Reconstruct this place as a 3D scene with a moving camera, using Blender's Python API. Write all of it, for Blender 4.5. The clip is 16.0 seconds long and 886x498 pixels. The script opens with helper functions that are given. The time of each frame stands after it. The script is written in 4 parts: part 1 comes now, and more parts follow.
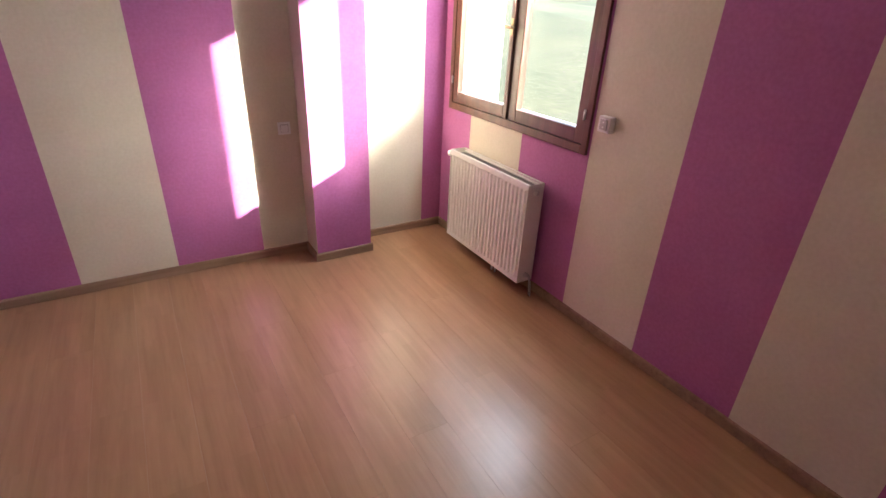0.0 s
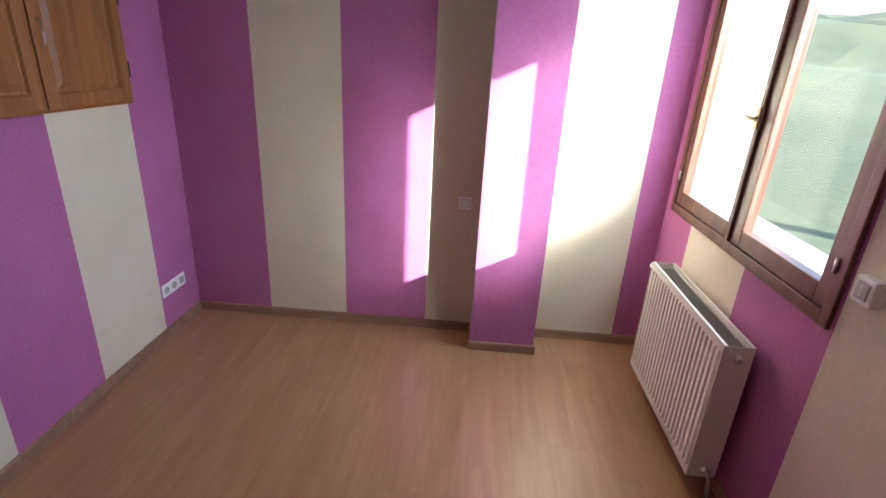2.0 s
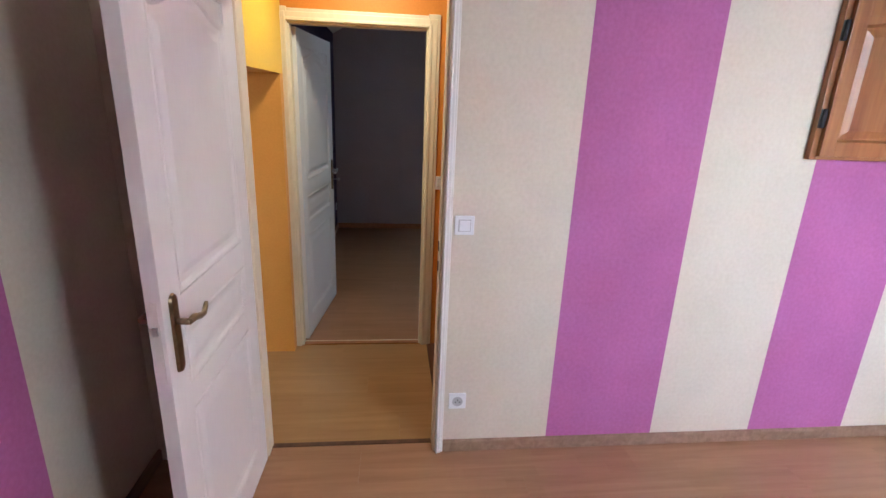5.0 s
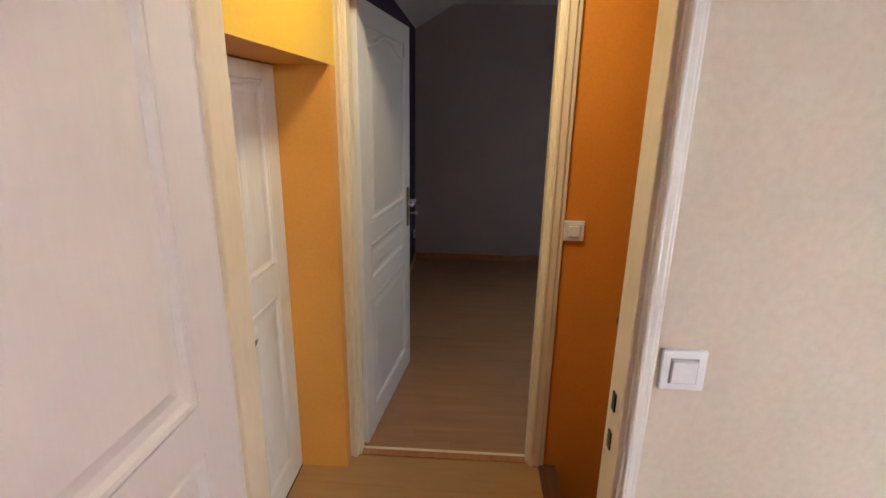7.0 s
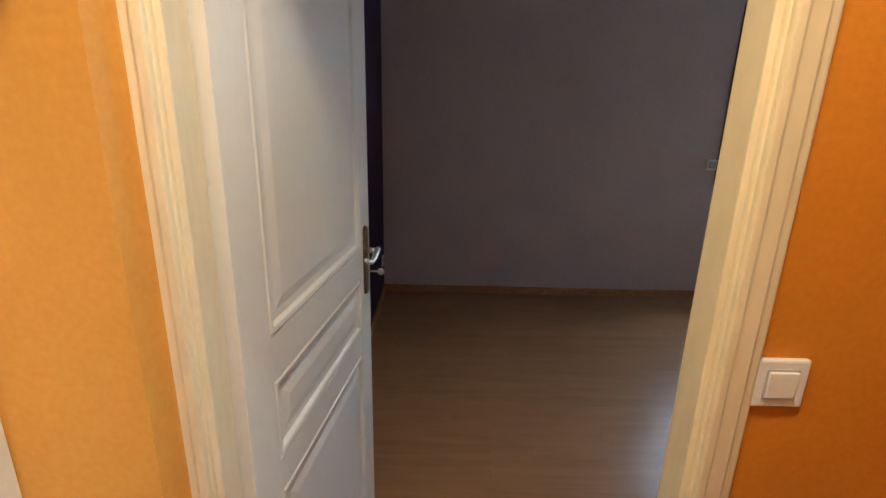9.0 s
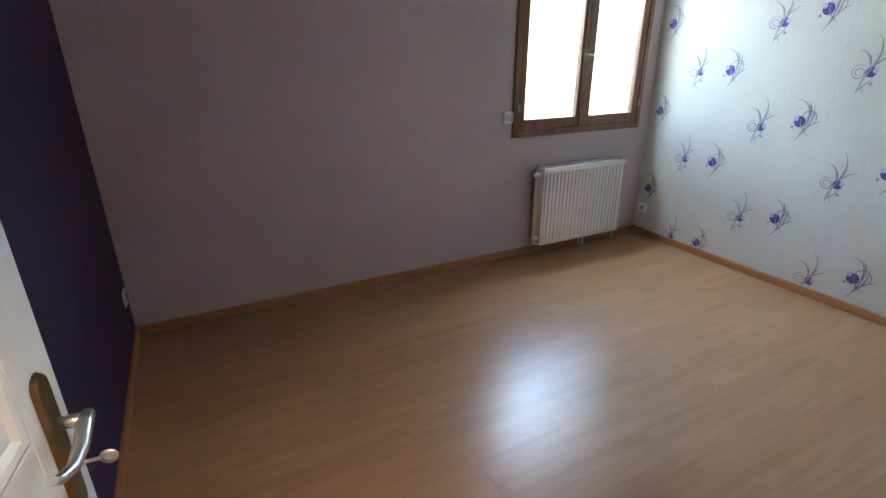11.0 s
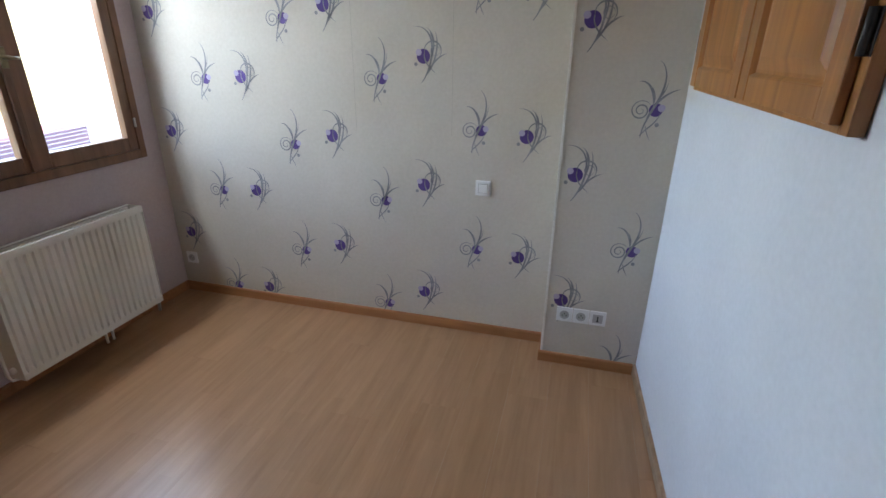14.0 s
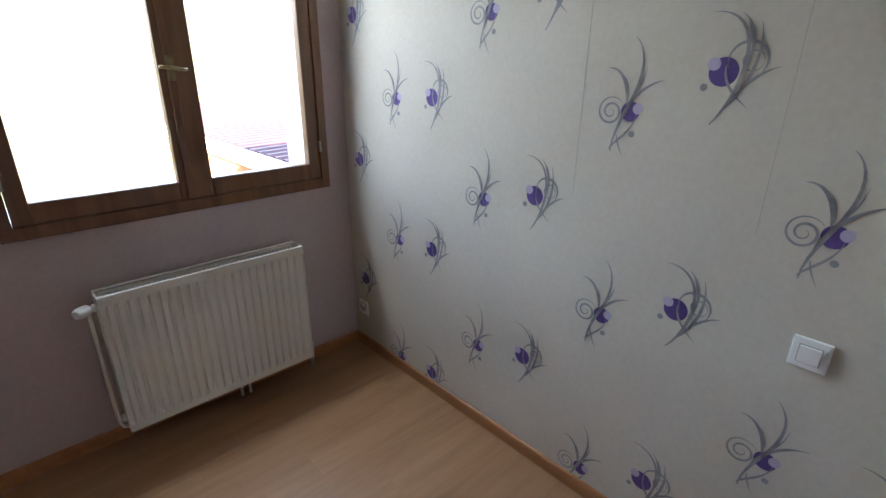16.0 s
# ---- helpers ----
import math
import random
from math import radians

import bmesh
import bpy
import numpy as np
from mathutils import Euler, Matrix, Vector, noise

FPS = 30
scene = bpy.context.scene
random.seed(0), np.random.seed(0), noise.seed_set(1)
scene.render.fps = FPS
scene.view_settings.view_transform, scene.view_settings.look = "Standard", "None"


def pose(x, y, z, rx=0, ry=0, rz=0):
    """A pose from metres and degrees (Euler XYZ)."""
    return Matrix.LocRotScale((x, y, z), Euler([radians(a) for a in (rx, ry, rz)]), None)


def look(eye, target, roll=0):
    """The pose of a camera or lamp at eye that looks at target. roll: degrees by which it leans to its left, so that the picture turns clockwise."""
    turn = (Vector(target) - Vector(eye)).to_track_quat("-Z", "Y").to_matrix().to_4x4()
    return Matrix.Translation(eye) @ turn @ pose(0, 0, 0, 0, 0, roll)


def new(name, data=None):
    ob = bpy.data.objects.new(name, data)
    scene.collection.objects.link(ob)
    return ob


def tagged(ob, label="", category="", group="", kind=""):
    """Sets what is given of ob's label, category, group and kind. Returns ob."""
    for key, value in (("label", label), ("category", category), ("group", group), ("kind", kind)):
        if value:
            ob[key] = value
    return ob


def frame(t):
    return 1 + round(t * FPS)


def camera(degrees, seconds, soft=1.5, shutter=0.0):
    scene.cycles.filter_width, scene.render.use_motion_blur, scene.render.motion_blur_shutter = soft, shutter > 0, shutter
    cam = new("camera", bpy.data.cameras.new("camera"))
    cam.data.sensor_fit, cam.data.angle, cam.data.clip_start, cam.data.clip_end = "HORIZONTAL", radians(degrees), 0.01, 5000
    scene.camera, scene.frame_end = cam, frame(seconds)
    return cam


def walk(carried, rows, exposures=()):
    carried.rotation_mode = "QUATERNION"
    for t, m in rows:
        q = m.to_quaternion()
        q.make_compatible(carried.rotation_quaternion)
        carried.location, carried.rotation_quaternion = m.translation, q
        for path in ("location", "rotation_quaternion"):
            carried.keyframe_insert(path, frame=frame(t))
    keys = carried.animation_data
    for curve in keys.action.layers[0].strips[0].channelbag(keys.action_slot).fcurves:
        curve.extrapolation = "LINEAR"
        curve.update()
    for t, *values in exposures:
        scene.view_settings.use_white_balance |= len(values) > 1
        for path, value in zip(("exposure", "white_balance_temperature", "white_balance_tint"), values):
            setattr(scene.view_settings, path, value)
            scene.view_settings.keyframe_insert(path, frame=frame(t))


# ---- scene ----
cam = camera(84.2, 16.0)
PATH = [
    (0, (1.019, -3.286, 1.677), (1.972, -1.773, 0.782), 2.8),
    (0.5, (1.292, -3.184, 1.694), (2.067, -1.52, 0.9), 2.6),
    (1, (1.519, -3.07, 1.701), (2.156, -1.326, 0.957), 2.7),
    (1.5, (1.697, -3.032, 1.705), (2.063, -1.204, 0.982), 3.2),
    (2, (1.849, -2.959, 1.732), (1.749, -1.097, 1.009), 3.2),
    (2.5, (1.933, -2.86, 1.709), (1.381, -1.066, 1.019), 3.9),
    (3, (2.073, -2.883, 1.676), (0.994, -1.334, 1.016), 3.4),
    (3.5, (2.187, -2.953, 1.644), (0.646, -1.866, 0.978), 3.2),
    (4, (2.252, -3.042, 1.659), (0.474, -2.39, 1.016), 2.7),
    (4.5, (2.157, -3.175, 1.637), (0.29, -2.78, 1.038), 2.6),
    (4.7, (2.082, -3.232, 1.625), (0.198, -2.917, 1.034), 2.5),
    (6.8, (0.977, -3.342, 1.561), (-0.942, -3.432, 1.005), 1.1),
    (7, (0.843, -3.368, 1.577), (-1.075, -3.473, 1.019), 1.0),
    (7.5, (0.524, -3.404, 1.541), (-1.394, -3.522, 0.988), 1.1),
    (8, (0.191, -3.402, 1.534), (-1.727, -3.515, 0.978), 1.1),
    (8.2, (0.067, -3.415, 1.525), (-1.851, -3.526, 0.965), 1.2),
    (10.3, (-1.032, -3.543, 1.511), (-2.862, -3.065, 0.861), 0.6),
    (10.5, (-1.103, -3.544, 1.505), (-2.9, -2.98, 0.833), 0.4),
    (11, (-1.198, -3.503, 1.514), (-2.85, -2.647, 0.78), -0.1),
    (11.5, (-1.25, -3.416, 1.525), (-2.665, -2.233, 0.75), 0.0),
    (12, (-1.306, -3.312, 1.547), (-2.521, -1.936, 0.753), 0.2),
    (12.5, (-1.373, -3.131, 1.554), (-2.467, -1.661, 0.752), -0.1),
    (13, (-1.519, -2.95, 1.58), (-2.387, -1.334, 0.781), -0.3),
    (13.5, (-1.621, -2.717, 1.529), (-2.237, -0.977, 0.759), 0.4),
    (14, (-1.695, -2.473, 1.574), (-2.177, -0.687, 0.814), 0.6),
    (14.5, (-1.783, -2.151, 1.586), (-2.283, -0.37, 0.825), 0.5),
    (15, (-1.894, -1.884, 1.552), (-2.581, -0.155, 0.816), 0.5),
    (15.5, (-1.955, -1.589, 1.528), (-3.01, -0.046, 0.818), 0.4),
    (16, (-2.017, -1.347, 1.552), (-3.377, -0.068, 0.835), 0.6),
]
EXPOSURES = [(0, 2.85, 6200, 10), (1, 2.75, 5900, 7), (2, 2.55, 5600, 2), (3, 2.3, 5700, -6), (3.5, 3.1, 5500, 0), (4, 3.7, 5400, 5),
             (4.5, 3.75, 5400, 6), (6.8, 3.75, 6200, 7), (7.4, 3.75, 6400, 6), (8.1, 3.95, 6600, 4), (10.3, 4.65, 6100, 11), (11.5, 5.1, 6100, 4), (12.5, 4.9, 6200, 9),
             (13.5, 4.5, 6700, 14), (14.5, 4.55, 7000, 16), (15, 4.55, 7000, 16), (15.5, 4.4, 6900, 15), (16, 4.2, 6900, 15)]
walk(cam, [(t, look(eye, target, roll)) for t, eye, target, roll in PATH], EXPOSURES)
HALL_W = 0.9
SKY_A, SKY_B = 4.2, 1.25

# ---- light ----
world = bpy.data.worlds.new("sky_world")
scene.world = world
world.use_nodes = True
wn = world.node_tree
sky = wn.nodes.new("ShaderNodeTexSky")
sky.sky_type, sky.sun_disc = "NISHITA", False
sky.sun_elevation, sky.sun_rotation = radians(22.2), radians(126.1)
wn.links.new(sky.outputs[0], wn.nodes["Background"].inputs[0])
wn.nodes["Background"].inputs[1].default_value = 0.15

sun_data = bpy.data.lights.new("sun", "SUN")
sun_data.energy, sun_data.angle, sun_data.color = 5.0, radians(0.6), (1.0, 0.95, 0.88)
sun = new("sun", sun_data)
sun.matrix_world = look((20, -14.7, 10.0), (0, 0, 0))


def area_lamp(name, size_x, size_y, energy, colour, m):
    data = bpy.data.lights.new(name, "AREA")
    data.shape, data.size, data.size_y = "RECTANGLE", size_x, size_y
    data.energy, data.color = energy, colour
    ob = new(name, data)
    ob.matrix_world = m
    return ob


# daylight standing in for the open sky, in the upper part of each window opening
area_lamp("window_sky_a", 1.15, 0.30, SKY_A, (0.86, 0.93, 1.0), pose(3.39, -0.80, 2.26, 0, 58, 0) @ pose(0, 0, 0, 0, 0, 90))
area_lamp("window_sky_b", 1.05, 0.26, SKY_B, (0.68, 0.84, 1.0), pose(-4.52, -0.735, 2.06, 0, -60, 0) @ pose(0, 0, 0, 0, 0, 90))


# ---- materials ----
def nodes_of(name):
    m = bpy.data.materials.new(name)
    m.use_nodes = True
    return m, m.node_tree, m.node_tree.nodes["Principled BSDF"]


def add_node(tree, kind, **values):
    n = tree.nodes.new(kind)
    for k, v in values.items():
        n.inputs[k.replace("_", " ")].default_value = v
    return n


def mix_colour(tree, factor, a, b):
    n = tree.nodes.new("ShaderNodeMix")
    n.data_type = "RGBA"
    tree.links.new(factor, n.inputs[0])
    for sock, c in ((n.inputs[6], a), (n.inputs[7], b)):
        if isinstance(c, tuple):
            sock.default_value = (*c, 1)
        else:
            tree.links.new(c, sock)
    return n.outputs[2]


def ramp(tree, socket, low, high):
    n = tree.nodes.new("ShaderNodeMapRange")
    n.inputs[1].default_value, n.inputs[2].default_value = low, high
    tree.links.new(socket, n.inputs[0])
    return n.outputs[0]


def surface(name, a, b, rough=0.6, fine=180.0, coarse=2.5, bump=0.1, metal=0.0, stretch=(1, 1, 1), rough_var=0.08, distance=0.002):
    """A surface that varies between two colours, with large soft stains and fine grain."""
    m, t, p = nodes_of(name)
    pos = t.nodes.new("ShaderNodeNewGeometry")
    mp = t.nodes.new("ShaderNodeMapping")
    mp.inputs["Scale"].default_value = stretch
    t.links.new(pos.outputs["Position"], mp.inputs[0])
    n1 = add_node(t, "ShaderNodeTexNoise", Scale=coarse, Detail=4.0)
    n2 = add_node(t, "ShaderNodeTexNoise", Scale=fine, Detail=3.0)
    t.links.new(mp.outputs[0], n1.inputs["Vector"])
    t.links.new(mp.outputs[0], n2.inputs["Vector"])
    avg = t.nodes.new("ShaderNodeMath")
    avg.operation = "MULTIPLY_ADD"
    t.links.new(n2.outputs[0], avg.inputs[0])
    avg.inputs[1].default_value = 0.5
    half = t.nodes.new("ShaderNodeMath")
    half.operation = "MULTIPLY"
    t.links.new(n1.outputs[0], half.inputs[0])
    half.inputs[1].default_value = 0.5
    t.links.new(half.outputs[0], avg.inputs[2])
    f = ramp(t, avg.outputs[0], 0.33, 0.67)
    t.links.new(mix_colour(t, f, a, b), p.inputs["Base Color"])
    r = t.nodes.new("ShaderNodeMapRange")
    r.inputs[3].default_value, r.inputs[4].default_value = rough - rough_var, rough + rough_var
    t.links.new(n1.outputs[0], r.inputs[0])
    t.links.new(r.outputs[0], p.inputs["Roughness"])
    p.inputs["Metallic"].default_value = metal
    if bump:
        bp = t.nodes.new("ShaderNodeBump")
        bp.inputs["Strength"].default_value, bp.inputs["Distance"].default_value = bump, distance
        t.links.new(n2.outputs[0], bp.inputs["Height"])
        t.links.new(bp.outputs[0], p.inputs["Normal"])
    return m


def woven(name, a, b, rough=0.8):
    """Wallpaper with a faint woven relief: crossing threads over soft mottling."""
    m = surface(name, a, b, rough, fine=60.0, coarse=3.0, bump=0.0)
    t, p = m.node_tree, m.node_tree.nodes["Principled BSDF"]
    pos = t.nodes.new("ShaderNodeNewGeometry")
    h = []
    for s in ((420, 420, 25), (30, 30, 420)):
        mp = t.nodes.new("ShaderNodeMapping")
        mp.inputs["Scale"].default_value = s
        t.links.new(pos.outputs["Position"], mp.inputs[0])
        n = add_node(t, "ShaderNodeTexNoise", Scale=1.0, Detail=1.0)
        t.links.new(mp.outputs[0], n.inputs["Vector"])
        h.append(n.outputs[0])
    s = t.nodes.new("ShaderNodeMath")
    t.links.new(h[0], s.inputs[0])
    t.links.new(h[1], s.inputs[1])
    bp = t.nodes.new("ShaderNodeBump")
    bp.inputs["Strength"].default_value, bp.inputs["Distance"].default_value = 0.25, 0.001
    t.links.new(s.outputs[0], bp.inputs["Height"])
    t.links.new(bp.outputs[0], p.inputs["Normal"])
    return m


def wood(name, dark, light, rough=0.45, grain_axis=1, bump=0.08, per_piece=0.0, scale=1.0, gloss=0.5, strips=0.0):
    """Wood with grain along one world axis; per_piece: how far the tone differs from piece to piece; strips: from strip to strip within a plank."""
    m, t, p = nodes_of(name)
    pos = t.nodes.new("ShaderNodeNewGeometry")
    info = t.nodes.new("ShaderNodeObjectInfo")
    shift = t.nodes.new("ShaderNodeVectorMath")
    shift.operation = "MULTIPLY_ADD"
    t.links.new(info.outputs["Random"], shift.inputs[0])
    shift.inputs[1].default_value = (13.0, 29.0, 17.0) if per_piece else (0, 0, 0)
    t.links.new(pos.outputs["Position"], shift.inputs[2])
    heights, out = [], []
    for across, along, detail in ((22, 1.5, 5.0), (70, 4.0, 3.0)):
        mp = t.nodes.new("ShaderNodeMapping")
        s = [across * scale] * 3
        s[grain_axis] = along * scale
        mp.inputs["Scale"].default_value = s
        t.links.new(shift.outputs[0], mp.inputs[0])
        n = add_node(t, "ShaderNodeTexNoise", Scale=1.0, Detail=detail, Distortion=0.6)
        t.links.new(mp.outputs[0], n.inputs["Vector"])
        out.append(n.outputs[0])
    f = t.nodes.new("ShaderNodeMath")
    f.operation = "MULTIPLY_ADD"
    t.links.new(out[1], f.inputs[0])
    f.inputs[1].default_value = 0.2
    g = t.nodes.new("ShaderNodeMath")
    g.operation = "MULTIPLY"
    t.links.new(out[0], g.inputs[0])
    g.inputs[1].default_value = 0.8
    t.links.new(g.outputs[0], f.inputs[2])
    last = f.outputs[0]
    if per_piece:
        k = t.nodes.new("ShaderNodeMath")
        k.operation = "MULTIPLY_ADD"
        t.links.new(info.outputs["Random"], k.inputs[0])
        k.inputs[1].default_value = per_piece
        t.links.new(last, k.inputs[2])
        last = k.outputs[0]
    if strips:
        turn = t.nodes.new("ShaderNodeMapping")
        turn.inputs["Rotation"].default_value = (0, 0, radians(90))
        t.links.new(pos.outputs["Position"], turn.inputs[0])
        br = add_node(t, "ShaderNodeTexBrick", Scale=1.0)
        br.offset, br.offset_frequency, br.squash_frequency, br.squash = 0.37, 2, 3, 1.35
        br.inputs["Color1"].default_value, br.inputs["Color2"].default_value = (0, 0, 0, 1), (1, 1, 1, 1)
        br.inputs["Mortar Size"].default_value = 0.0
        br.inputs["Brick Width"].default_value, br.inputs["Row Height"].default_value = 0.34, 0.193 / 3
        t.links.new(turn.outputs[0], br.inputs["Vector"])
        fl = add_node(t, "ShaderNodeTexNoise", Scale=1.0, Detail=3.0, Distortion=1.6)
        mp = t.nodes.new("ShaderNodeMapping")
        mp.inputs["Scale"].default_value = (26, 5, 5)
        t.links.new(shift.outputs[0], mp.inputs[0])
        t.links.new(mp.outputs[0], fl.inputs["Vector"])
        for src, k in ((br.outputs["Color"], strips), (fl.outputs[0], strips * 1.6)):
            q = t.nodes.new("ShaderNodeMath")
            q.operation = "SUBTRACT"
            t.links.new(src, q.inputs[0])
            q.inputs[1].default_value = 0.5
            a = t.nodes.new("ShaderNodeMath")
            a.operation = "MULTIPLY_ADD"
            t.links.new(q.outputs[0], a.inputs[0])
            a.inputs[1].default_value = k
            t.links.new(last, a.inputs[2])
            last = a.outputs[0]
    col = mix_colour(t, ramp(t, last, 0.34 - strips * 0.8, 0.66 + per_piece + strips * 0.8), dark, light)
    t.links.new(col, p.inputs["Base Color"])
    r = t.nodes.new("ShaderNodeMapRange")
    r.inputs[3].default_value, r.inputs[4].default_value = rough - 0.02, rough + 0.03
    t.links.new(out[0], r.inputs[0])
    t.links.new(r.outputs[0], p.inputs["Roughness"])
    p.inputs["Specular IOR Level"].default_value = gloss
    bp = t.nodes.new("ShaderNodeBump")
    bp.inputs["Strength"].default_value, bp.inputs["Distance"].default_value = bump, 0.001
    t.links.new(out[1], bp.inputs["Height"])
    t.links.new(bp.outputs[0], p.inputs["Normal"])
    return m


PINK = woven("orchid_wallpaper", (0.365, 0.10, 0.255), (0.445, 0.138, 0.33))
CREAM = woven("cream_wallpaper", (0.60, 0.53, 0.41), (0.68, 0.61, 0.49))
MAUVE = woven("mauve_wallpaper", (0.46, 0.37, 0.37), (0.53, 0.43, 0.43))
PURPLE = woven("deep_purple_wallpaper", (0.028, 0.008, 0.050), (0.040, 0.013, 0.068))
FLORAL = woven("ivory_wallpaper", (0.55, 0.505, 0.435), (0.61, 0.565, 0.495))
PALE = woven("pale_blue_white_wallpaper", (0.52, 0.545, 0.59), (0.58, 0.605, 0.65))
ORANGE = surface("orange_wall_paint", (0.62, 0.22, 0.018), (0.70, 0.27, 0.03), 0.55, 90, 2.0, 0.15)
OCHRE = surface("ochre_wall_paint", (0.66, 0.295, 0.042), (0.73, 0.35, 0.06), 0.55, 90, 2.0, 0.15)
SEAM = surface("paper_seam_shade", (0.40, 0.375, 0.32), (0.46, 0.43, 0.37), 0.8, 90, 4.0, 0.0)
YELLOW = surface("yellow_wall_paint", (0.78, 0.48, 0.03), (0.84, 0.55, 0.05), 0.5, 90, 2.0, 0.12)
CEIL = surface("white_ceiling_paint", (0.74, 0.73, 0.70), (0.80, 0.79, 0.77), 0.8, 120, 1.5, 0.15)
RENDER_OUT = surface("pale_outside_render", (0.62, 0.58, 0.52), (0.70, 0.66, 0.60), 0.9, 60, 1.0, 0.4)
REVEAL = surface("white_reveal_paint", (0.70, 0.70, 0.70), (0.78, 0.78, 0.78), 0.7, 80, 2.0, 0.1)
DOOR_WHITE = surface("white_door_enamel", (0.73, 0.71, 0.67), (0.765, 0.745, 0.705), 0.38, 40, 3.0, 0.08, stretch=(3, 3, 0.4))
FRAME_CREAM = surface("yellowed_cream_enamel", (0.71, 0.61, 0.42), (0.79, 0.70, 0.51), 0.4, 30, 4.0, 0.12, stretch=(2, 2, 0.5))
OLD_WHITE = surface("old_crackled_white_paint", (0.70, 0.675, 0.61), (0.77, 0.75, 0.69), 0.5, 26, 5.0, 0.35, stretch=(2, 2, 0.35))
LAMINATE = wood("oak_laminate", (0.285, 0.146, 0.068), (0.42, 0.232, 0.124), 0.30, 1, 0.006, per_piece=0.08, strips=0.11)
LAMINATE_HALL = wood("hall_laminate", (0.32, 0.17, 0.06), (0.44, 0.26, 0.105), 0.34, 1, 0.006, per_piece=0.08, strips=0.11)
SUBFLOOR = surface("dark_joint", (0.05, 0.03, 0.02), (0.08, 0.05, 0.03), 0.9, 50, 3, 0.0)
SKIRT_A = wood("taupe_skirting", (0.22, 0.13, 0.075), (0.33, 0.21, 0.13), 0.5, 0, 0.05)
SKIRT_B = wood("orange_brown_skirting", (0.30, 0.12, 0.04), (0.42, 0.19, 0.075), 0.45, 0, 0.05)
WIN_DARK = wood("dark_red_brown_window_wood", (0.085, 0.03, 0.018), (0.15, 0.058, 0.034), 0.35, 2, 0.08)
WIN_BROWN = wood("mid_brown_window_wood", (0.14, 0.06, 0.028), (0.23, 0.105, 0.05), 0.4, 2, 0.08)
CUP_WOOD = wood("honey_oak_cupboard", (0.22, 0.080, 0.018), (0.36, 0.150, 0.040), 0.38, 2, 0.08)
STEP_WOOD = wood("dark_stair_wood", (0.07, 0.03, 0.015), (0.14, 0.06, 0.03), 0.4, 0, 0.08)
RAIL_WOOD = wood("dark_rail_wood", (0.05, 0.022, 0.014), (0.09, 0.04, 0.024), 0.4, 1, 0.05)
RAD = surface("cream_radiator_enamel", (0.72, 0.69, 0.63), (0.78, 0.75, 0.70), 0.35, 150, 3.0, 0.04)
RAD_IN = surface("radiator_fin_metal", (0.35, 0.33, 0.30), (0.48, 0.45, 0.41), 0.5, 60, 3.0, 0.05)
PLASTIC = surface("white_plastic", (0.76, 0.76, 0.75), (0.82, 0.82, 0.81), 0.35, 200, 5.0, 0.0)
# insert grey, taken darker to stand in for shadow edges on the plates
SOCKET_IN = surface("grey_insert_edge_shade", (0.40, 0.39, 0.37), (0.47, 0.46, 0.44), 0.45, 200, 5.0, 0.0)
BLACK = surface("black_plastic", (0.02, 0.02, 0.02), (0.035, 0.035, 0.035), 0.5, 100, 5.0, 0.0)
BRONZE = surface("aged_bronze", (0.20, 0.145, 0.075), (0.34, 0.26, 0.15), 0.34, 60, 20.0, 0.05, metal=1.0)
STEEL = surface("brushed_steel", (0.55, 0.54, 0.52), (0.66, 0.65, 0.63), 0.3, 80, 10.0, 0.03, metal=1.0)
PRINT_P = surface("violet_print", (0.085, 0.045, 0.21), (0.11, 0.06, 0.26), 0.7, 120, 8.0, 0.0)
PRINT_L = surface("lilac_print", (0.42, 0.36, 0.52), (0.48, 0.42, 0.58), 0.7, 120, 8.0, 0.0)
PRINT_G = surface("grey_print", (0.16, 0.16, 0.18), (0.32, 0.32, 0.34), 0.6, 35, 8.0, 0.0)
JOINT = surface("torn_paper_edge", (0.70, 0.68, 0.63), (0.82, 0.80, 0.76), 0.8, 60, 8.0, 0.2)
GLOBE = surface("white_glass_globe", (0.8, 0.78, 0.72), (0.85, 0.82, 0.77), 0.3, 50, 3, 0.0)

GLASS, _t, _p = nodes_of("window_glass")
_p.inputs["Base Color"].default_value = (0.97, 0.98, 0.98, 1)
_p.inputs["Roughness"].default_value = 0.0
_p.inputs["Transmission Weight"].default_value = 1.0
_p.inputs["IOR"].default_value = 1.1


# ---- mesh helpers ----
def box(bm, x0, x1, y0, y1, z0, z1, mi=0):
    v = [bm.verts.new((x, y, z)) for x in (x0, x1) for y in (y0, y1) for z in (z0, z1)]
    out = []
    for f in ((0, 1, 3, 2), (4, 6, 7, 5), (0, 4, 5, 1), (2, 3, 7, 6), (0, 2, 6, 4), (1, 5, 7, 3)):
        face = bm.faces.new([v[i] for i in f])
        face.material_index = mi
        out.append(face)
    return out


def soft_box(bm, x0, x1, y0, y1, z0, z1, r=0.003, mi=0, seg=2):
    b2 = bmesh.new()
    box(b2, x0, x1, y0, y1, z0, z1, mi)
    bmesh.ops.bevel(b2, geom=list(b2.edges), offset=r, segments=seg, profile=0.6, affect="EDGES")
    join_in(bm, b2)


def join_in(bm, b2, m=None):
    table = {v: bm.verts.new(m @ v.co if m else v.co) for v in b2.verts}
    for f in b2.faces:
        try:
            g = bm.faces.new([table[v] for v in f.verts])
        except ValueError:
            continue
        g.material_index, g.smooth = f.material_index, f.smooth
    b2.free()


